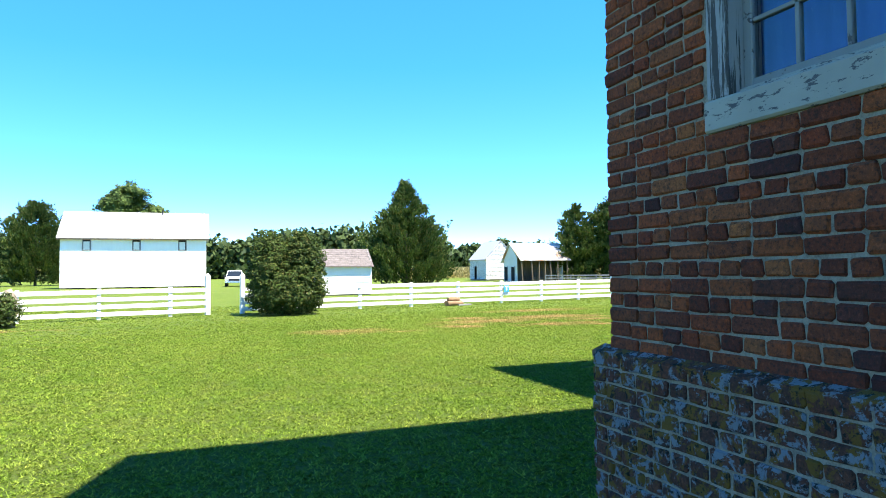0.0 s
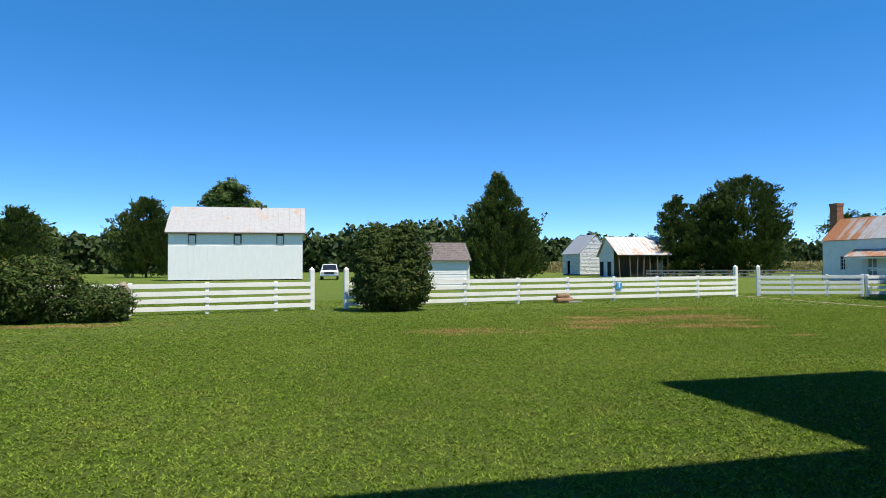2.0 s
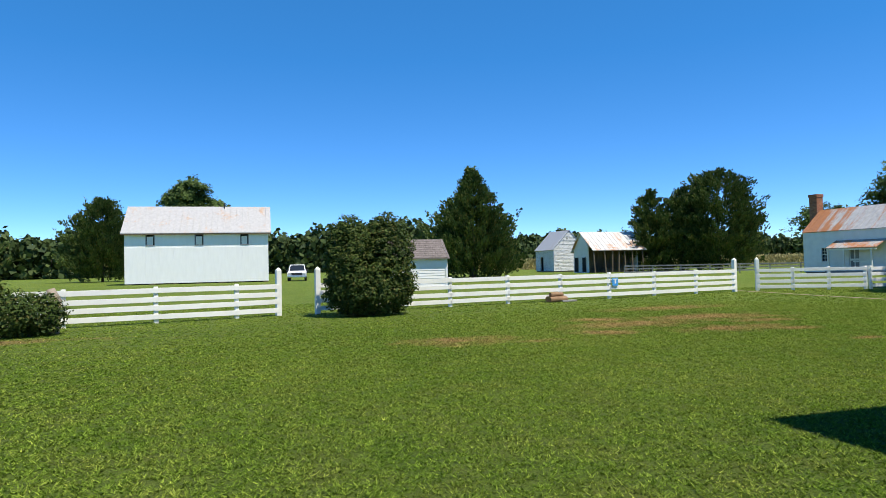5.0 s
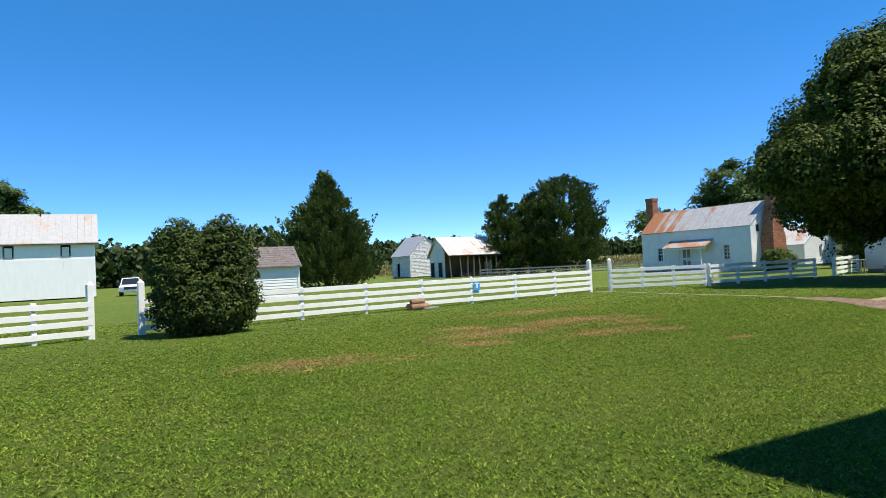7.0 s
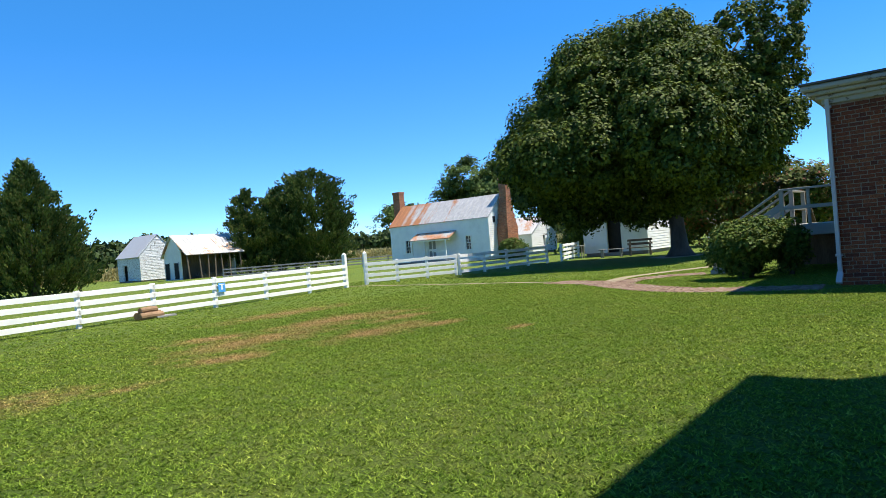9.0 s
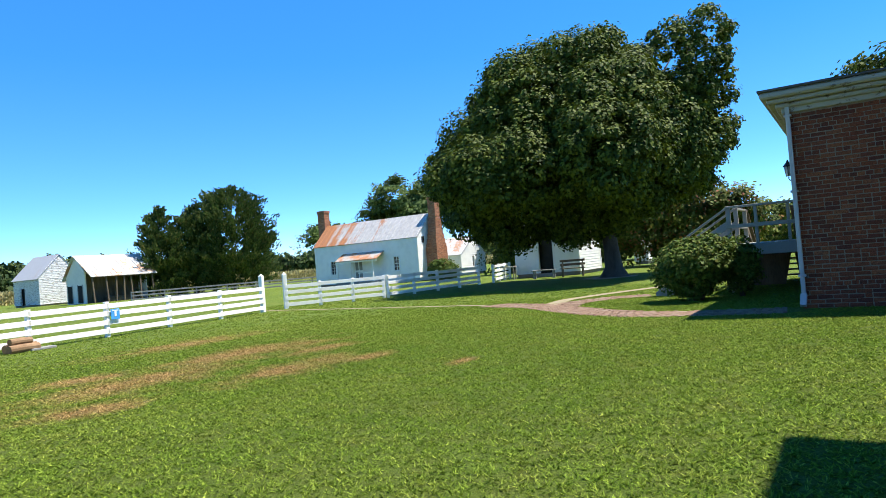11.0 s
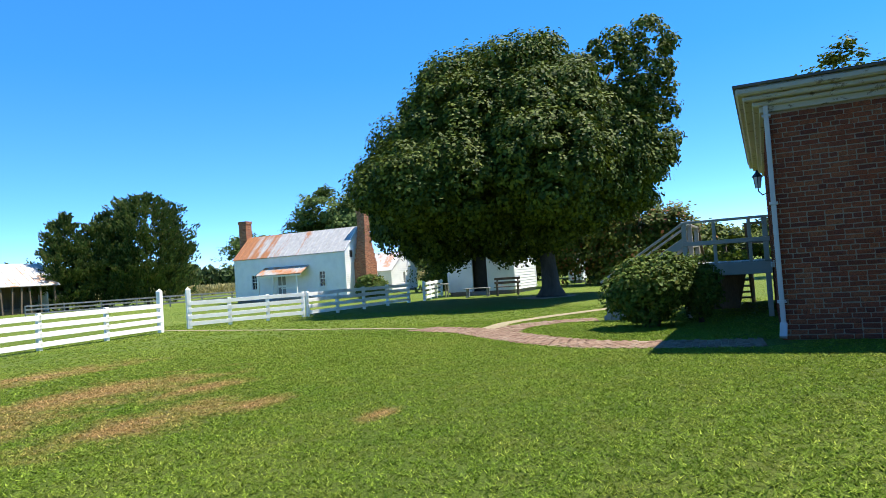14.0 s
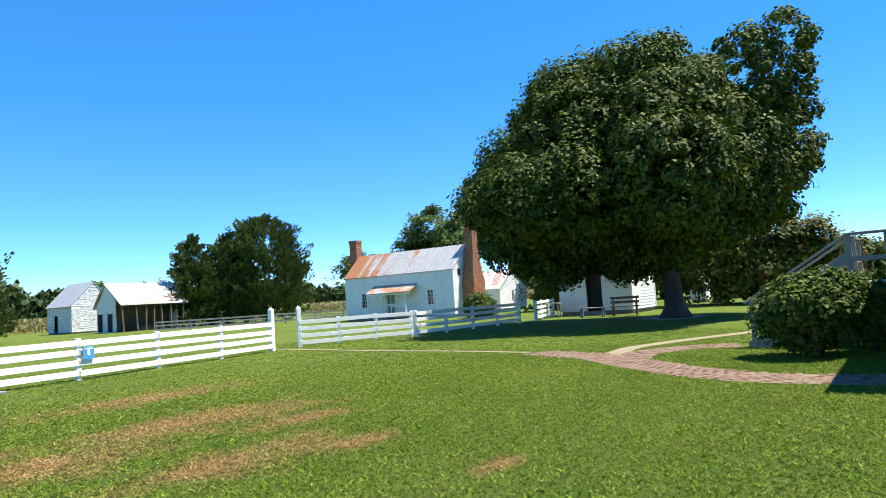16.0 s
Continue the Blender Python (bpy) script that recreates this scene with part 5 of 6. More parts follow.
maize("maize_field", ((75, 118), (170, 60)), 2.0, 8, 18000, 72, "strip of ripening tan maize behind the farm")


# ---- steps and deck at the wing ----
DX0, DX1, DY0, DY1, DZ = 20.5, 23.4, 8.86, 10.55, 1.15
deck = thing("deck", pose(DX0, DY0, 0), "grey painted wooden deck with steps and rails", "deck")
dw, dd = DX1 - DX0, DY1 - DY0
y = 0.0
while y < dd - 0.02:
    part("deck_board", Geo().box(0.0, dw, y, min(y + 0.135, dd), DZ - 0.03, DZ, 0.004), GREY_RAIL, deck)
    y += 0.14
part("fascia", Geo().box(-0.03, 0.02, 0, dd + 0.03, DZ - 0.27, DZ - 0.03, 0.005), GREY_RAIL, deck)
part("fascia", Geo().box(0.02, dw, dd - 0.02, dd + 0.03, DZ - 0.27, DZ - 0.03, 0.005), GREY_RAIL, deck)
part("fascia", Geo().box(dw - 0.02, dw + 0.03, 0, dd - 0.02, DZ - 0.27, DZ - 0.03, 0.005), GREY_RAIL, deck)
RAILTOP = DZ + 0.92
for x, y in ((0.05, dd - 0.05), (0.05, 0.08), (dw - 0.05, dd - 0.05), (dw - 0.05, 0.08), (1.25, dd - 0.05)):
    part("post", Geo().box(x - 0.05, x + 0.05, y - 0.05, y + 0.05, 0, RAILTOP, 0.006), GREY_RAIL, deck)
for x, y in ((0.05, dd * 0.62), (0.05, dd * 0.22)):
    part("baluster", Geo().box(x - 0.035, x + 0.035, y - 0.035, y + 0.035, DZ, RAILTOP, 0.005), GREY_RAIL, deck)
for z, h in ((RAILTOP, 0.05), (DZ + 0.48, 0.09)):
    part("rail", Geo().box(-0.02, 0.12, 0.0, dd, z - h, z, 0.006), GREY_RAIL, deck)
    part("rail", Geo().box(dw - 0.1, dw + 0.02, 0.0, 0.45, z - h, z, 0.006), DARK_WOOD, deck)
    part("rail", Geo().box(1.25, dw, dd - 0.09, dd + 0.02, z - h, z, 0.006), GREY_RAIL, deck)
# north flight
FOOT = 12.22 - DY0
steps = 6
for i in range(steps):
    z = DZ * (i + 1) / (steps + 1)
    yy = FOOT - (FOOT - dd) * (i + 1) / (steps + 1)
    part("tread", Geo().box(0.06, 1.2, yy - 0.04, yy + 0.26, z - 0.04, z, 0.006), GREY_RAIL, deck)
for x in (0.02, 1.2):
    part("stringer", Geo().solid([(x, FOOT + 0.12, 0.0), (x, FOOT - 0.25, 0.0), (x, dd, DZ - 0.27), (x, dd, DZ - 0.01), (x, FOOT + 0.12, 0.1)], (0.045, 0, 0)), GREY_RAIL, deck)
    part("newel", Geo().box(x - 0.03, x + 0.06, FOOT - 0.045, FOOT + 0.045, 0, 0.93, 0.006), GREY_RAIL, deck)
    part("hand_rail", Geo().beam((x + 0.02, FOOT + 0.14, 0.86), (x + 0.02, dd - 0.05, RAILTOP - 0.02), 0.13, 0.045), GREY_RAIL, deck)
    part("side_rail", Geo().beam((x + 0.02, FOOT, 0.58), (x + 0.02, dd - 0.05, RAILTOP - 0.42), 0.035, 0.17), GREY_RAIL, deck)
# east flight, bare brown wood
for i in range(steps):
    z = DZ * (i + 1) / (steps + 1)
    xx = dw + 1.65 * (1 - (i + 1) / (steps + 1))
    part("tread", Geo().box(xx - 0.26, xx + 0.04, 0.5, 1.6, z - 0.04, z, 0.006), DARK_WOOD, deck)
for yy in (0.48, 1.62):
    part("stringer", Geo().solid([(dw + 1.75, yy, 0), (dw + 1.35, yy, 0), (dw, yy, DZ - 0.27), (dw, yy, DZ - 0.03)], (0, 0.045, 0)), DARK_WOOD, deck, "bare brown stringer")
    part("hand_rail", Geo().beam((dw + 1.8, yy, 0.86), (dw, yy, RAILTOP - 0.02), 0.1, 0.045), DARK_WOOD, deck)
    part("side_rail", Geo().beam((dw + 1.8, yy, 0.5), (dw, yy, RAILTOP - 0.45), 0.035, 0.15), DARK_WOOD, deck)
    part("newel", Geo().box(dw + 1.7, dw + 1.79, yy - 0.045, yy + 0.045, 0, 0.9, 0.006), DARK_WOOD, deck)
part("skirt", Geo().solid([(2.4, 0.75, 0.0), (2.4, 1.78, 0.0), (2.4, 1.78, 0.86), (2.4, 0.55, 0.86)], (0.05, 0, 0)), DARK_WOOD, deck, "brown board skirt under the deck")

# ---- wing openings ----
half_turn = Matrix(((-1, 0, 0, 2.9), (0, -1, 0, -0.06), (0, 0, 1, 0), (0, 0, 0, 1)))
sash(wing, half_turn, 0.05, 0.95, 1.2, 2.7, 3, GREY_TRIM)
part("window_sill", Geo().box(1.82, 2.98, -0.15, 0.06, 1.04, 1.12, 0.006), GREY_TRIM, wing)
wd = part("door", Geo().box(4.62, 5.68, -0.14, -0.09, 1.17, 3.08, 0.004), GREY_TRIM, wing, "grey panelled door onto the deck")
part("panel", Geo().box(4.75, 5.1, -0.09, -0.075, 1.35, 1.95, 0.004).box(5.2, 5.55, -0.09, -0.075, 1.35, 1.95, 0.004).box(4.75, 5.55, -0.09, -0.075, 2.1, 2.95, 0.004), GREY_TRIM, wd)
part("knob", Geo().tube([(5.58, -0.09, 2.05), (5.58, -0.04, 2.05)], [0.03, 0.03], 10), CHROME, wd)

lamp = thing("wall_lantern", pose(18.2, 8.84, 2.3) @ Matrix.Scale(0.75, 4), "black iron wall lantern on the wing", "lamp")
part("bracket", Geo().tube([(0, -0.02, 0.05), (0, 0.12, 0.0), (0, 0.2, 0.1), (0, 0.2, 0.16)], [0.014] * 4, 8), IRON, lamp, smooth=True)
part("back_plate", Geo().box(-0.05, 0.05, -0.02, 0.0, -0.05, 0.2, 0.006), IRON, lamp)
part("glass", Geo().tube([(0, 0.2, 0.17), (0, 0.2, 0.42)], [0.06, 0.095], 6), LAMP_GLASS, lamp, "pale lantern glass")
part("cap", Geo().tube([(0, 0.2, 0.42), (0, 0.2, 0.45), (0, 0.2, 0.53), (0, 0.2, 0.6)], [0.12, 0.11, 0.04, 0.012], 6), IRON, lamp)
for k in range(6):
    a = 2 * math.pi * k / 6
    part("rib", Geo().tube([(0.062 * math.cos(a), 0.2 + 0.062 * math.sin(a), 0.165), (0.099 * math.cos(a), 0.2 + 0.099 * math.sin(a), 0.43)], [0.006, 0.006], 5), IRON, lamp)


# ---- vehicles ----
def vehicle(name, m, label, paint, pickup):
    """Nose towards -y, wheels on the ground."""
    v = thing(name, m, label, "truck" if pickup else "car")
    w, long = (0.98, 5.2) if pickup else (0.92, 4.5)
    h = 1.02 if pickup else 0.95
    roof = 1.78 if pickup else 1.68
    g = Geo()
    side = [(0, 0.42), (0.02, 0.8), (0.1, h - 0.06), (1.45, h), (long - 0.05, h), (long, 0.8), (long, 0.42)]
    g.solid([(-w, y, z) for y, z in side], (2 * w, 0, 0))
    part("body", g, paint, v)
    cab_back = 3.0 if pickup else 4.35
    g = Geo()
    low, high = [(-w + 0.04, 1.35, h), (w - 0.04, 1.35, h), (w - 0.04, cab_back, h), (-w + 0.04, cab_back, h)], [(-w + 0.22, 2.0, roof), (w - 0.22, 2.0, roof), (w - 0.22, cab_back - 0.15, roof), (-w + 0.22, cab_back - 0.15, roof)]
    k = 0
    g.v = low + high
    g.f = [(0, 1, 5, 4), (1, 2, 6, 5), (2, 3, 7, 6), (3, 0, 4, 7), (4, 5, 6, 7), (3, 2, 1, 0)]
    part("cab", g, paint, v)
    def shade(a, b, c, d, off):
        return Geo().quad(*[tuple(Vector(p) + Vector(off)) for p in (a, b, c, d)])
    ws = Geo()
    lerp = lambda p, q, t: tuple(Vector(p).lerp(Vector(q), t))
    p0, p1 = lerp(low[0], high[0], 0.12), lerp(low[1], high[1], 0.12)
    p2, p3 = lerp(low[1], high[1], 0.9), lerp(low[0], high[0], 0.9)
    ws.solid([lerp(p0, p1, 0.05), lerp(p0, p1, 0.95), lerp(p3, p2, 0.95), lerp(p3, p2, 0.05)], (0, -0.012, 0.01))
    part("windscreen", ws, CAR_GLASS, v)
    for s in (-1, 1):
        sg = Geo()
        a, b, c, d = (low[0], low[3], high[3], high[0]) if s < 0 else (low[1], low[2], high[2], high[1])
        q0, q1, q2, q3 = lerp(a, d, 0.15), lerp(b, c, 0.15), lerp(b, c, 0.88), lerp(a, d, 0.88)
        sg.solid([lerp(q0, q1, 0.12), lerp(q0, q1, 0.94), lerp(q3, q2, 0.94), lerp(q3, q2, 0.08)], (s * 0.012, 0, 0.004))
        part("side_window", sg, CAR_GLASS, v)
        part("headlight", Geo().box(s * (w - 0.24) - 0.17, s * (w - 0.24) + 0.17, -0.03, 0.05, 0.72, 0.9, 0.02), LAMP_GLASS, v, "clear headlight")
        part("mirror", Geo().box(s * (w + 0.1) - 0.1, s * (w + 0.1) + 0.1, 1.5, 1.6, h + 0.02, h + 0.2, 0.02), IRON, v)
        for y in (0.85, long - 1.05):
            wh = part("wheel", Geo().tube([(s * w - s * 0.2, y, 0.36), (s * w + s * 0.015, y, 0.36)], [0.36, 0.36], 18), TYRE, v)
            part("rim", Geo().tube([(s * w, y, 0.36), (s * w + s * 0.025, y, 0.36)], [0.22, 0.2], 14), CHROME, wh)
    part("grille", Geo().box(-w + 0.42, w - 0.42, -0.025, 0.03, 0.64, 0.9, 0.01), IRON, v)
    part("bumper", Geo().box(-w - 0.01, w + 0.01, -0.1, 0.08, 0.4, 0.6, 0.03), CHROME if pickup else paint, v)
    if pickup:
        g = Geo()
        g.box(-w, -w + 0.08, 3.05, long, h, 1.12, 0.01).box(w - 0.08, w, 3.05, long, h, 1.12, 0.01).box(-w + 0.08, w - 0.08, long - 0.08, long, h, 1.12, 0.01)
        part("truck_bed", g, paint, v)
    return v


vehicle("pickup_truck", pose(6.35, 75.5, 0, 0, 0, -6), "white pickup truck parked on the grass", CAR_WHITE, True)
vehicle("parked_car", pose(57.6, 20.2, 0, 0, 0, -80), "dark blue car parked beyond the yard", CAR_BLUE, False)


# ---- small things on the lawn ----
sign = thing("blue_sign", pose(14.15, 25.42, 0.45, 0, 0, 9.1), "small blue sign fixed on the white fence", "sign")
part("board", Geo().box(-0.14, 0.14, -0.015, 0.0, 0.02, 0.31, 0.006), BLUE, sign)
part("marking", Geo().box(-0.035, 0.035, -0.02, -0.0155, 0.1, 0.25, 0.002).box(-0.1, 0.1, -0.02, -0.0155, 0.25, 0.28, 0.002), MARK, sign, "white faded marking")

pile = thing("log_pile", pose(11.41, 24.60, 0, 0, 0, 8) @ Matrix.Scale(0.95, 4), "short pile of brown logs by the fence", "logs")
for x, y, z, r, l in ((-0.4, 0, 0.1, 0.1, 0.75), (-0.35, 0.24, 0.11, 0.11, 0.8), (-0.3, 0.12, 0.27, 0.085, 0.55)):
    part("log", Geo().tube([(x, y, z), (x + l / 2, y + 0.02, z + 0.01), (x + l, y, z)], [r, r * 0.95, r * 0.9], 10, 0.05), BROWN_LOG, pile, smooth=False)
part("plank", Geo().box(0.1, 0.75, -0.1, 0.2, 0.0, 0.06, 0.01), GREY_WOOD, pile)

stone = thing("tan_stump", pose(-3.3, 20.95, 0), "sunlit tan weathered stump behind the shrub", "stump")
part("trunk", Geo().tube([(0, 0, -0.05), (0, 0, 0.3), (0.05, 0, 0.75), (-0.04, 0, 1.02)], [0.16, 0.14, 0.13, 0.08], 12, 0.12), ROOTS, stone, smooth=True)


def bench(name, m, label, length, back, wood, category="bench"):
    b = thing(name, m, label, category, "yard benches")
    for i in range(3):
        part("seat_slat", Geo().box(-length / 2, length / 2, -0.2 + i * 0.15, -0.2 + i * 0.15 + 0.13, 0.42, 0.46, 0.006), wood, b)
    for x in (-length / 2 + 0.1, length / 2 - 0.16):
        part("leg", Geo().box(x, x + 0.07, -0.2, -0.12, 0, 0.42, 0.006), wood, b)
        part("leg", Geo().box(x, x + 0.07, 0.17, 0.25, 0, 0.9 if back else 0.42, 0.006), wood, b)
        if back:
            part("arm_rest", Geo().box(x - 0.01, x + 0.08, -0.22, 0.2, 0.62, 0.66, 0.006), wood, b)
            part("arm_post", Geo().box(x, x + 0.07, -0.2, -0.13, 0.46, 0.62, 0.006), wood, b)
    if back:
        for z in (0.58, 0.78):
            part("back_slat", Geo().box(-length / 2, length / 2, 0.13, 0.17, z, z + 0.12, 0.006), wood, b)
    return b


bench("garden_bench", pose(36.3, 20.6, 0, 0, 0, -75), "dark wooden garden bench under the great tree", 1.3, True, DARK_WOOD)
bench("garden_bench", pose(36.0, 22.1, 0, 0, 0, -80), "low plank bench before the outbuilding", 1.3, False, GREY_WOOD)
table = thing("small_table", pose(37.1, 24.7, 0, 0, 0, -80), "small grey-blue table beside the outbuilding", "table")
part("tabletop", Geo().box(-0.4, 0.4, -0.3, 0.3, 0.7, 0.75, 0.006), GREY_RAIL, table)
for x in (-0.36, 0.3):
    for y in (-0.26, 0.2):
        part("leg", Geo().box(x, x + 0.06, y, y + 0.06, 0, 0.7, 0.005), GREY_RAIL, table)
vent = part("vent_pipe", Geo().tube([(9.6, BD / 2 - 0.3, BR - 0.25), (9.6, BD / 2 - 0.3, BR + 0.42)], [0.07, 0.07], 10), IRON, barn)


# ---- brick path ----
def curve(points, step=0.05):
    """A smooth line through the points, as places at even steps."""
    p = np.array(points, float)
    t = np.concatenate([[0], np.cumsum(np.linalg.norm(np.diff(p, axis=0), axis=1))])
    q = np.arange(0, t[-1], step)
    xy = np.stack([np.interp(q, t, p[:, 0]), np.interp(q, t, p[:, 1])], 1)
    k = np.ones(17) / 17
    pad = np.concatenate([np.repeat(xy[:1], 8, 0), xy, np.repeat(xy[-1:], 8, 0)])
    return np.stack([np.convolve(pad[:, i], k, "valid") for i in (0, 1)], 1)


LANES = [([(16.2, 9.0), (16.1, 10.5), (16.15, 11.5), (16.75, 12.55), (17.7, 13.65), (18.9, 14.9), (19.6, 16.6)], 0.9),
         ([(18.0, 13.95), (19.4, 14.2), (20.6, 13.5), (20.95, 12.5)], 0.8),
         ([(18.6, 14.6), (20.6, 14.75), (22.3, 14.1), (24.4, 13.0), (26.5, 12.4)], 0.45),
         ([(19.6, 16.6), (20.05, 19.0), (20.35, 22.0), (20.8, 24.6), (21.2, 27.5)], 0.22)]
lane_lines = [(curve(p), w) for p, w in LANES]
path = thing("brick_path", pose(17.5, 13.0, 0), "winding old brick garden path with sandy joints", "path", kind="structure")
paver_meshes = []
random.seed(11)
for k in range(6):
    paver_meshes.append(Geo().box(-0.098, 0.098, -0.046, 0.046, -0.03, 0.012, 0.006, 0.002).mesh("paver", PAVER))
loose, paved, laid = Geo(), 0, []
for lane, (line, width) in enumerate(lane_lines):
    bed = 0.004 + 0.003 * lane
    g = Geo()
    way = np.gradient(line, axis=0)
    way /= np.linalg.norm(way, axis=1, keepdims=True)
    side = np.stack([-way[:, 1], way[:, 0]], 1)
    lo, hi = line - side * width / 2, line + side * width / 2
    for i in range(0, len(line) - 1):
        g.quad((*(lo[i] - (17.5, 13.0)), bed), (*(lo[i + 1] - (17.5, 13.0)), bed), (*(hi[i + 1] - (17.5, 13.0)), bed), (*(hi[i] - (17.5, 13.0)), bed))
    part("bedding", g, SAND, path)
    across = int(width / 0.205) if width > 0.65 else 0
    spots = []
    for i in range(0, len(line), 2):
        for j in range(across):
            u = (j + 0.5 + (0.25 if (i // 2) % 2 else -0.25)) / across - 0.5
            spots.append((line[i] + side[i] * u * width, math.atan2(side[i][1], side[i][0])))
    for (x, y), a in spots:
        if any(math.dist((x, y), q) < 0.085 for q in laid[-60:] if q is not None) or random.random() < 0.04:
            continue
        clash = any(np.min(np.linalg.norm(other - (x, y), axis=1)) < w * 0.5 for other, w in lane_lines[:lane])
        if clash:
            continue
        m = Matrix.Translation((x - 17.5, y - 13.0, random.uniform(0, 0.006))) @ pose(0, 0, 0, random.uniform(-1, 1), random.uniform(-1, 1), math.degrees(a) + random.uniform(-4, 4))
        if paved < 300 and y < 15.2:
            ob = new("paver", random.choice(paver_meshes))
            ob.parent, ob.matrix_basis = path, m
            paved += 1
        else:
            c = len(loose.v)
            b = Geo().box(-0.098, 0.098, -0.046, 0.046, -0.02, 0.012, 0.006)
            loose.v += [tuple(m @ Vector(v)) for v in b.v]
            loose.f += [tuple(i + c for i in f) for f in b.f]
        laid.append((x, y))
    laid.append(None)
tagged(part("pavers", loose, PAVER, path), kind="stuff")


# ---- grass ----
WALKED = np.array([(0.5, 4.5), (1.5, 6.5), (3.5, 9.0), (6.0, 10.5), (9.0, 11.5), (13.0, 12.5)])


def grass(name, box, density, fade, height, width, seed, label, least=0.0):
    """Blades over a stretch of lawn, thinning out with the distance from the walk."""
    rng = np.random.default_rng(seed)
    x0, x1, y0, y1 = box
    c = int((x1 - x0) * (y1 - y0) * density)
    p = np.stack([rng.uniform(x0, x1, c), rng.uniform(y0, y1, c)], 1)
    far = np.full(c, 1e9)
    for a, b in zip(WALKED, WALKED[1:]):
        t = np.clip(((p - a) @ (b - a)) / ((b - a) @ (b - a)), 0, 1)
        far = np.minimum(far, np.linalg.norm(p - a - t[:, None] * (b - a), axis=1))
    edge = np.minimum(np.minimum(p[:, 0] - x0, x1 - p[:, 0]), np.minimum(p[:, 1] - y0, y1 - p[:, 1]))
    keep = rng.random(c) < np.clip(1.25 - far / fade, least, 1.0) * np.clip(edge / 1.5, 0, 1)
    for line, w in lane_lines:
        near = (p[:, 0] > line[:, 0].min() - w) & (p[:, 0] < line[:, 0].max() + w) & (p[:, 1] > line[:, 1].min() - w) & (p[:, 1] < line[:, 1].max() + w)
        idx = np.where(near & keep)[0]
        if len(idx):
            d = np.min(np.linalg.norm(p[idx][:, None] - line[None, ::4], axis=2), axis=1)
            keep[idx[d < w * 0.5]] = False
    keep &= ~((p[:, 0] > PX - 0.02) & (p[:, 0] < 13.6) & (p[:, 1] < PY + 0.02)) & ~((p[:, 0] > 7.6) & (p[:, 0] < 10.2) & (p[:, 1] < 5.9)) & ~((p[:, 0] > 16.4) & (p[:, 1] < 8.8))
    p, far = p[keep], far[keep]
    # each place is a tuft: blades that start close together and lean apart
    tufts, each = len(p), 4
    tall = height * rng.uniform(0.55, 1.3, tufts)
    turn = rng.uniform(0, 2 * np.pi, (tufts, each))
    out = np.stack([np.cos(turn), np.sin(turn)], 2)
    root = p[:, None] + out * rng.uniform(0.0, 0.02, (tufts, each, 1)) * (1 + far[:, None, None] * 0.12)
    h = tall[:, None] * rng.uniform(0.6, 1.2, (tufts, each))
    lean = out * rng.uniform(0.5, 2.3, (tufts, each, 1)) + rng.normal(size=(tufts, 1, 2)) * 0.5
    c = tufts * each
    root, h, lean, spread = root.reshape(c, 2), h.reshape(c), lean.reshape(c, 2), np.repeat(far, each)
    a = rng.uniform(0, 2 * np.pi, c)
    s = np.stack([np.cos(a), np.sin(a), np.zeros(c)], 1) * (width * (1 + spread * 0.13) * rng.uniform(0.6, 1.3, c))[:, None]
    base = np.concatenate([root, np.zeros((c, 1))], 1)
    tip = base + np.concatenate([lean * h[:, None], h[:, None]], 1)
    v = np.stack([base - s, base + s, tip], 1).reshape(-1, 3)
    return tagged(new(name, raw_mesh(name, v, np.arange(len(v)), 3, GRASS)), label, "grass", kind="stuff")


grass("grass", (-14.0, 27.0, -4.0, 30.0), 760, 9.0, 0.0215, 0.0063, 81, "short mown lawn grass with pale clippings", 0.1)


# ---- laid bricks, last ----
COURSE, LONG, SHORT = 0.0745, 0.226, 0.113
random.seed(21)


def brick_set(length, material, depth=0.09, count=9, joint=0.0052):
    """A few brick shapes of one length; x runs along the wall, -y looks out."""
    return [Geo().box(joint, length - joint, 0.0, depth, joint, COURSE - joint, 0.0085, 0.0045).mesh("brick", material) for k in range(count)]


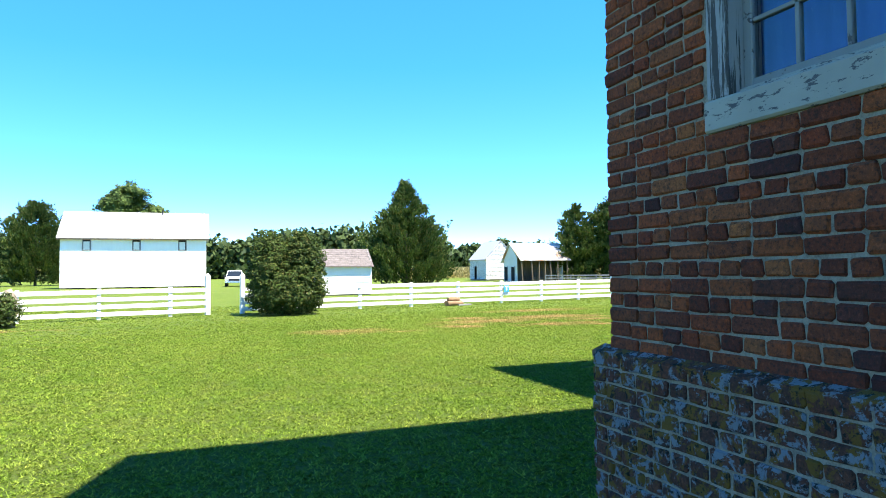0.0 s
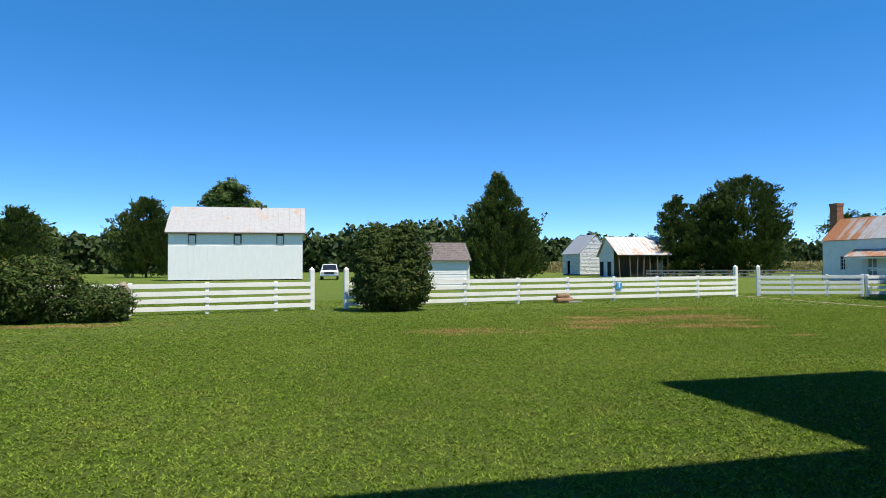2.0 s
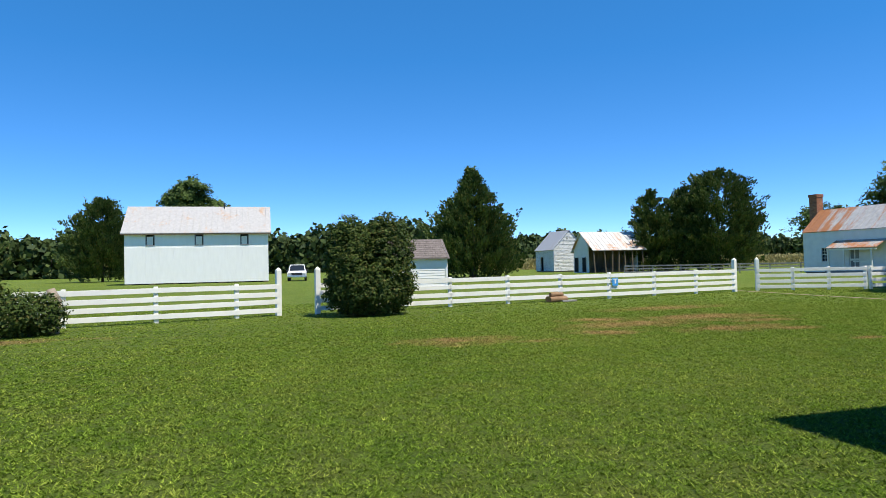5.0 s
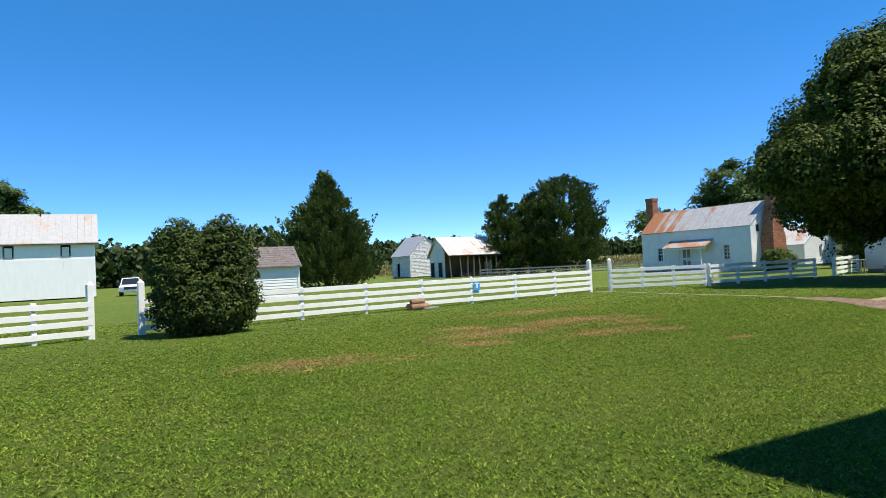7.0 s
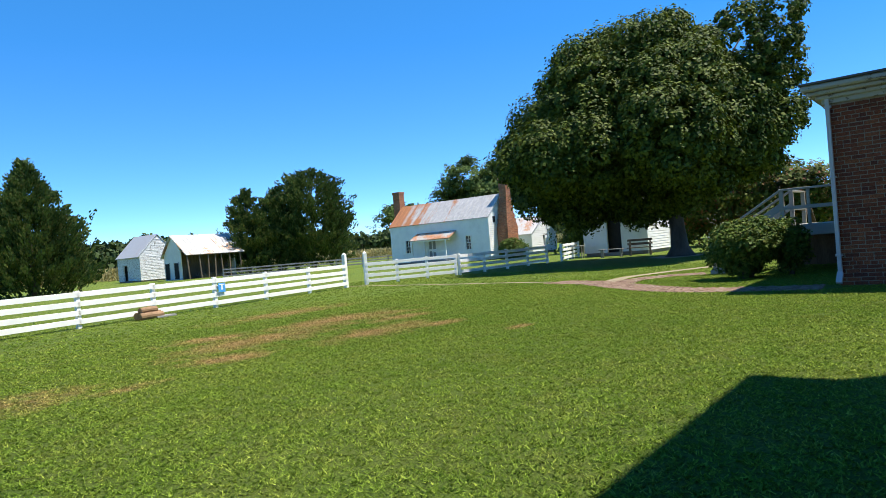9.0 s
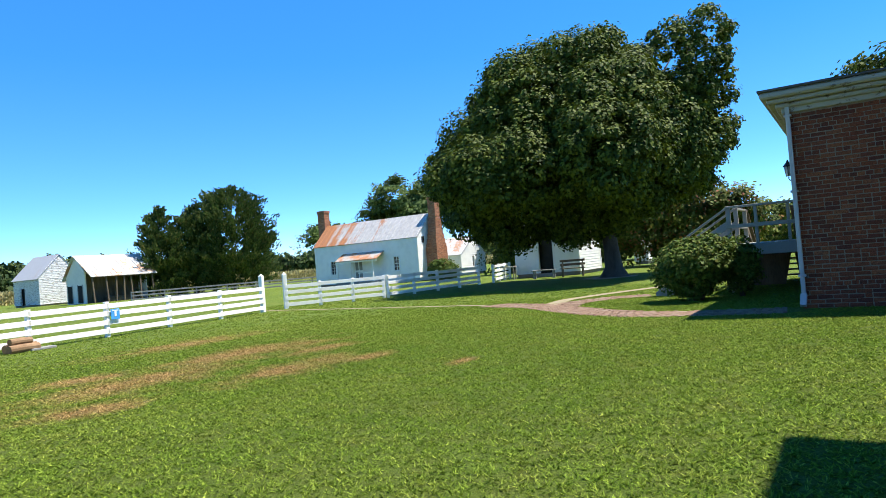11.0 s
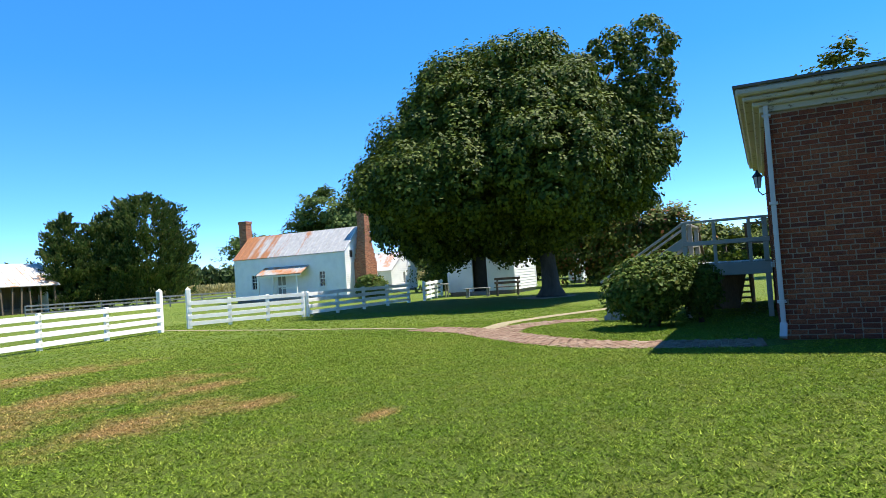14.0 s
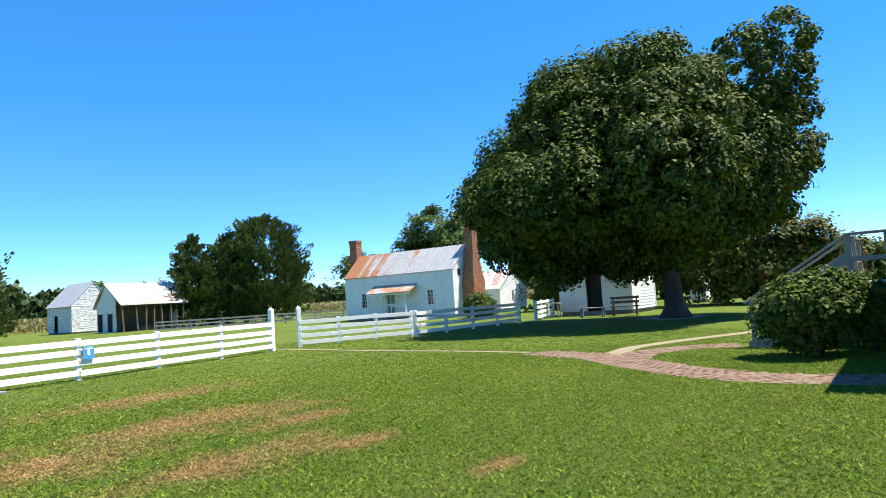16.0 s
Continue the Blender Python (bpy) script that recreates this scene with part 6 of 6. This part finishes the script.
def lay(parent, m, length, z0, z1, shapes, bond, holes=(), limit=None, proud=0.004, plain=None):
    """Courses over a wall face; m carries the face's own x, y, z to the parent's. Past limit, the rest is one joined part."""
    row, z, made = 0, z0, 0
    rest_v, rest_f = [], []
    while z + COURSE <= z1 + 0.001:
        header = bond(row)
        piece = SHORT if header else LONG
        x = 0.0
        first = SHORT / 2 if header else 0.0
        while x < length - 0.02:
            w = piece
            if x == 0.0 and header:
                w = SHORT * 1.5 if row % 4 == 1 else SHORT
            if x == 0.0 and not header and not bond(1) and row % 2:
                w = SHORT
            if not header and random.random() < 0.1:
                w = SHORT
            w = min(w, length - x)
            blocked = False
            for a, b, lo, hi in holes:
                if lo < z + COURSE * 0.5 < hi and x + w > a and x < b:
                    blocked, w = (False, a - x) if x < a - 0.03 else (True, max(b - x, 0.03))
            if not blocked:
                kind = min(shapes, key=lambda k: abs(k - w))
                out = random.uniform(-proud, proud)
                place = m @ Matrix.Translation((x, out, z + random.uniform(-0.002, 0.002))) @ pose(0, 0, 0, 0, random.uniform(-0.6, 0.6), random.uniform(-0.6, 0.6)) @ Matrix.Diagonal((w / kind, 1, 1, 1))
                if limit is None or made < limit:
                    ob = new("brick", random.choice(shapes[kind]))
                    ob.parent, ob.matrix_basis = parent, place
                    made += 1
                else:
                    k = len(rest_v)
                    e = 0.006
                    rest_v += [tuple(place @ Vector(p)) for p in ((e, 0, e), (kind - e, 0, e), (kind - e, 0, COURSE - e), (e, 0, COURSE - e), (e, 0.05, e), (kind - e, 0.05, e), (kind - e, 0.05, COURSE - e), (e, 0.05, COURSE - e))]
                    rest_f += [tuple(k + i for i in f) for f in ((0, 1, 2, 3), (1, 5, 6, 2), (5, 4, 7, 6), (4, 0, 3, 7), (3, 2, 6, 7), (4, 5, 1, 0))]
            x += w
        z += COURSE
        row += 1
    if rest_v:
        g = Geo()
        g.v, g.f = rest_v, rest_f
        tagged(part("brickwork", g, plain), kind="stuff").parent = parent


english = lambda row: row % 2 == 1
common = lambda row: row % 6 == 5
shapes = {LONG: brick_set(LONG, BRICK), SHORT: brick_set(SHORT, BRICK), SHORT * 1.5: brick_set(SHORT * 1.5, BRICK)}
# west face: along it x runs from the corner southwards
west = Matrix(((0, 1, 0, 0), (-1, 0, 0, 0), (0, 0, 1, 0), (0, 0, 0, 1)))
hole = (HY - WIN_Y1 + 0.0, HY - WIN_Y0, 1.93, 4.06)
lay(west_wall, west, 1.75, PLINTH, 3.2, shapes, english, [hole])
south = west @ Matrix.Translation((1.75, 0, 0))
lay(west_wall, south, 8.4, PLINTH, EAVE - 0.3, shapes, english, [(hole[0] - 1.75, hole[1] - 1.75, 1.93, 4.06)], 0, plain=BRICK)
lay(west_wall, west, 1.75, PLINTH + 30 * COURSE, EAVE - 0.3, shapes, english, [hole], 0, plain=BRICK)
north = Matrix(((-1, 0, 0, 10.39), (0, -1, 0, 0), (0, 0, 1, 0), (0, 0, 0, 1)))
lay(west_wall, north, 10.28, PLINTH, EAVE - 0.3, shapes, english, [], 0, plain=BRICK)
# the base
core = Geo()
core.box(PX + 0.012 - HX, 0.3, -10.2, PY - 0.012 - HY, 0, PLINTH - 0.02, 0.002)
core.box(0.3, 10.3, -0.3, PY - 0.012 - HY, 0, PLINTH - 0.02, 0.002)
base = part("plinth", core, MORTAR, house, "brick base under grey and ochre lichen")
part("water_table", Geo().solid([(PX - HX + 0.004, PY - HY, PLINTH), (0.02, PY - HY, PLINTH + 0.03), (0.2, PY - HY, PLINTH), (0.2, PY - HY, PLINTH - 0.03), (PX - HX + 0.004, PY - HY, PLINTH - 0.03)], (0, -9.9, 0)), BRICK_LICHEN, base)
shapes = {LONG: brick_set(LONG, BRICK_LICHEN), SHORT: brick_set(SHORT, BRICK_LICHEN), SHORT * 1.5: brick_set(SHORT * 1.5, BRICK_LICHEN)}
pw = Matrix(((0, 1, 0, PX - HX), (-1, 0, 0, PY - HY), (0, 0, 1, 0), (0, 0, 0, 1)))
lay(base, pw, 1.92, 0.0, PLINTH, shapes, english)
lay(base, pw @ Matrix.Translation((1.92, 0, 0)), 8.2, 0.0, PLINTH, shapes, english, [], 0, plain=BRICK_LICHEN)
pn = Matrix(((-1, 0, 0, 10.3), (0, -1, 0, PY - HY), (0, 0, 1, 0), (0, 0, 0, 1)))
lay(base, pn, 10.2, 0.0, PLINTH, shapes, english, [], 0, plain=BRICK_LICHEN)
# wing
shapes = {LONG: brick_set(LONG, BRICK_WING, joint=0.0062), SHORT: brick_set(SHORT, BRICK_WING, joint=0.0062)}
ww = Matrix(((0, 1, 0, 0), (-1, 0, 0, 0), (0, 0, 1, 0), (0, 0, 0, 1)))
lay(wing_wall, ww, 1.6, 0.0, WTOP, shapes, common)
lay(wing_wall, ww @ Matrix.Translation((1.6, 0, 0)), 9.3, 0.0, WTOP, shapes, common, [], 0, plain=BRICK_WING)
wn = Matrix(((-1, 0, 0, 9.0), (0, -1, 0, 0), (0, 0, 1, 0), (0, 0, 0, 1)))
lay(north_wing, wn, 8.98, 0.0, WTOP, shapes, common, [(9.0 - 2.9, 9.0 - 1.9, 1.1, 2.75), (9.0 - 5.7, 9.0 - 4.6, 1.1, 3.1)], 0, plain=BRICK_WING)
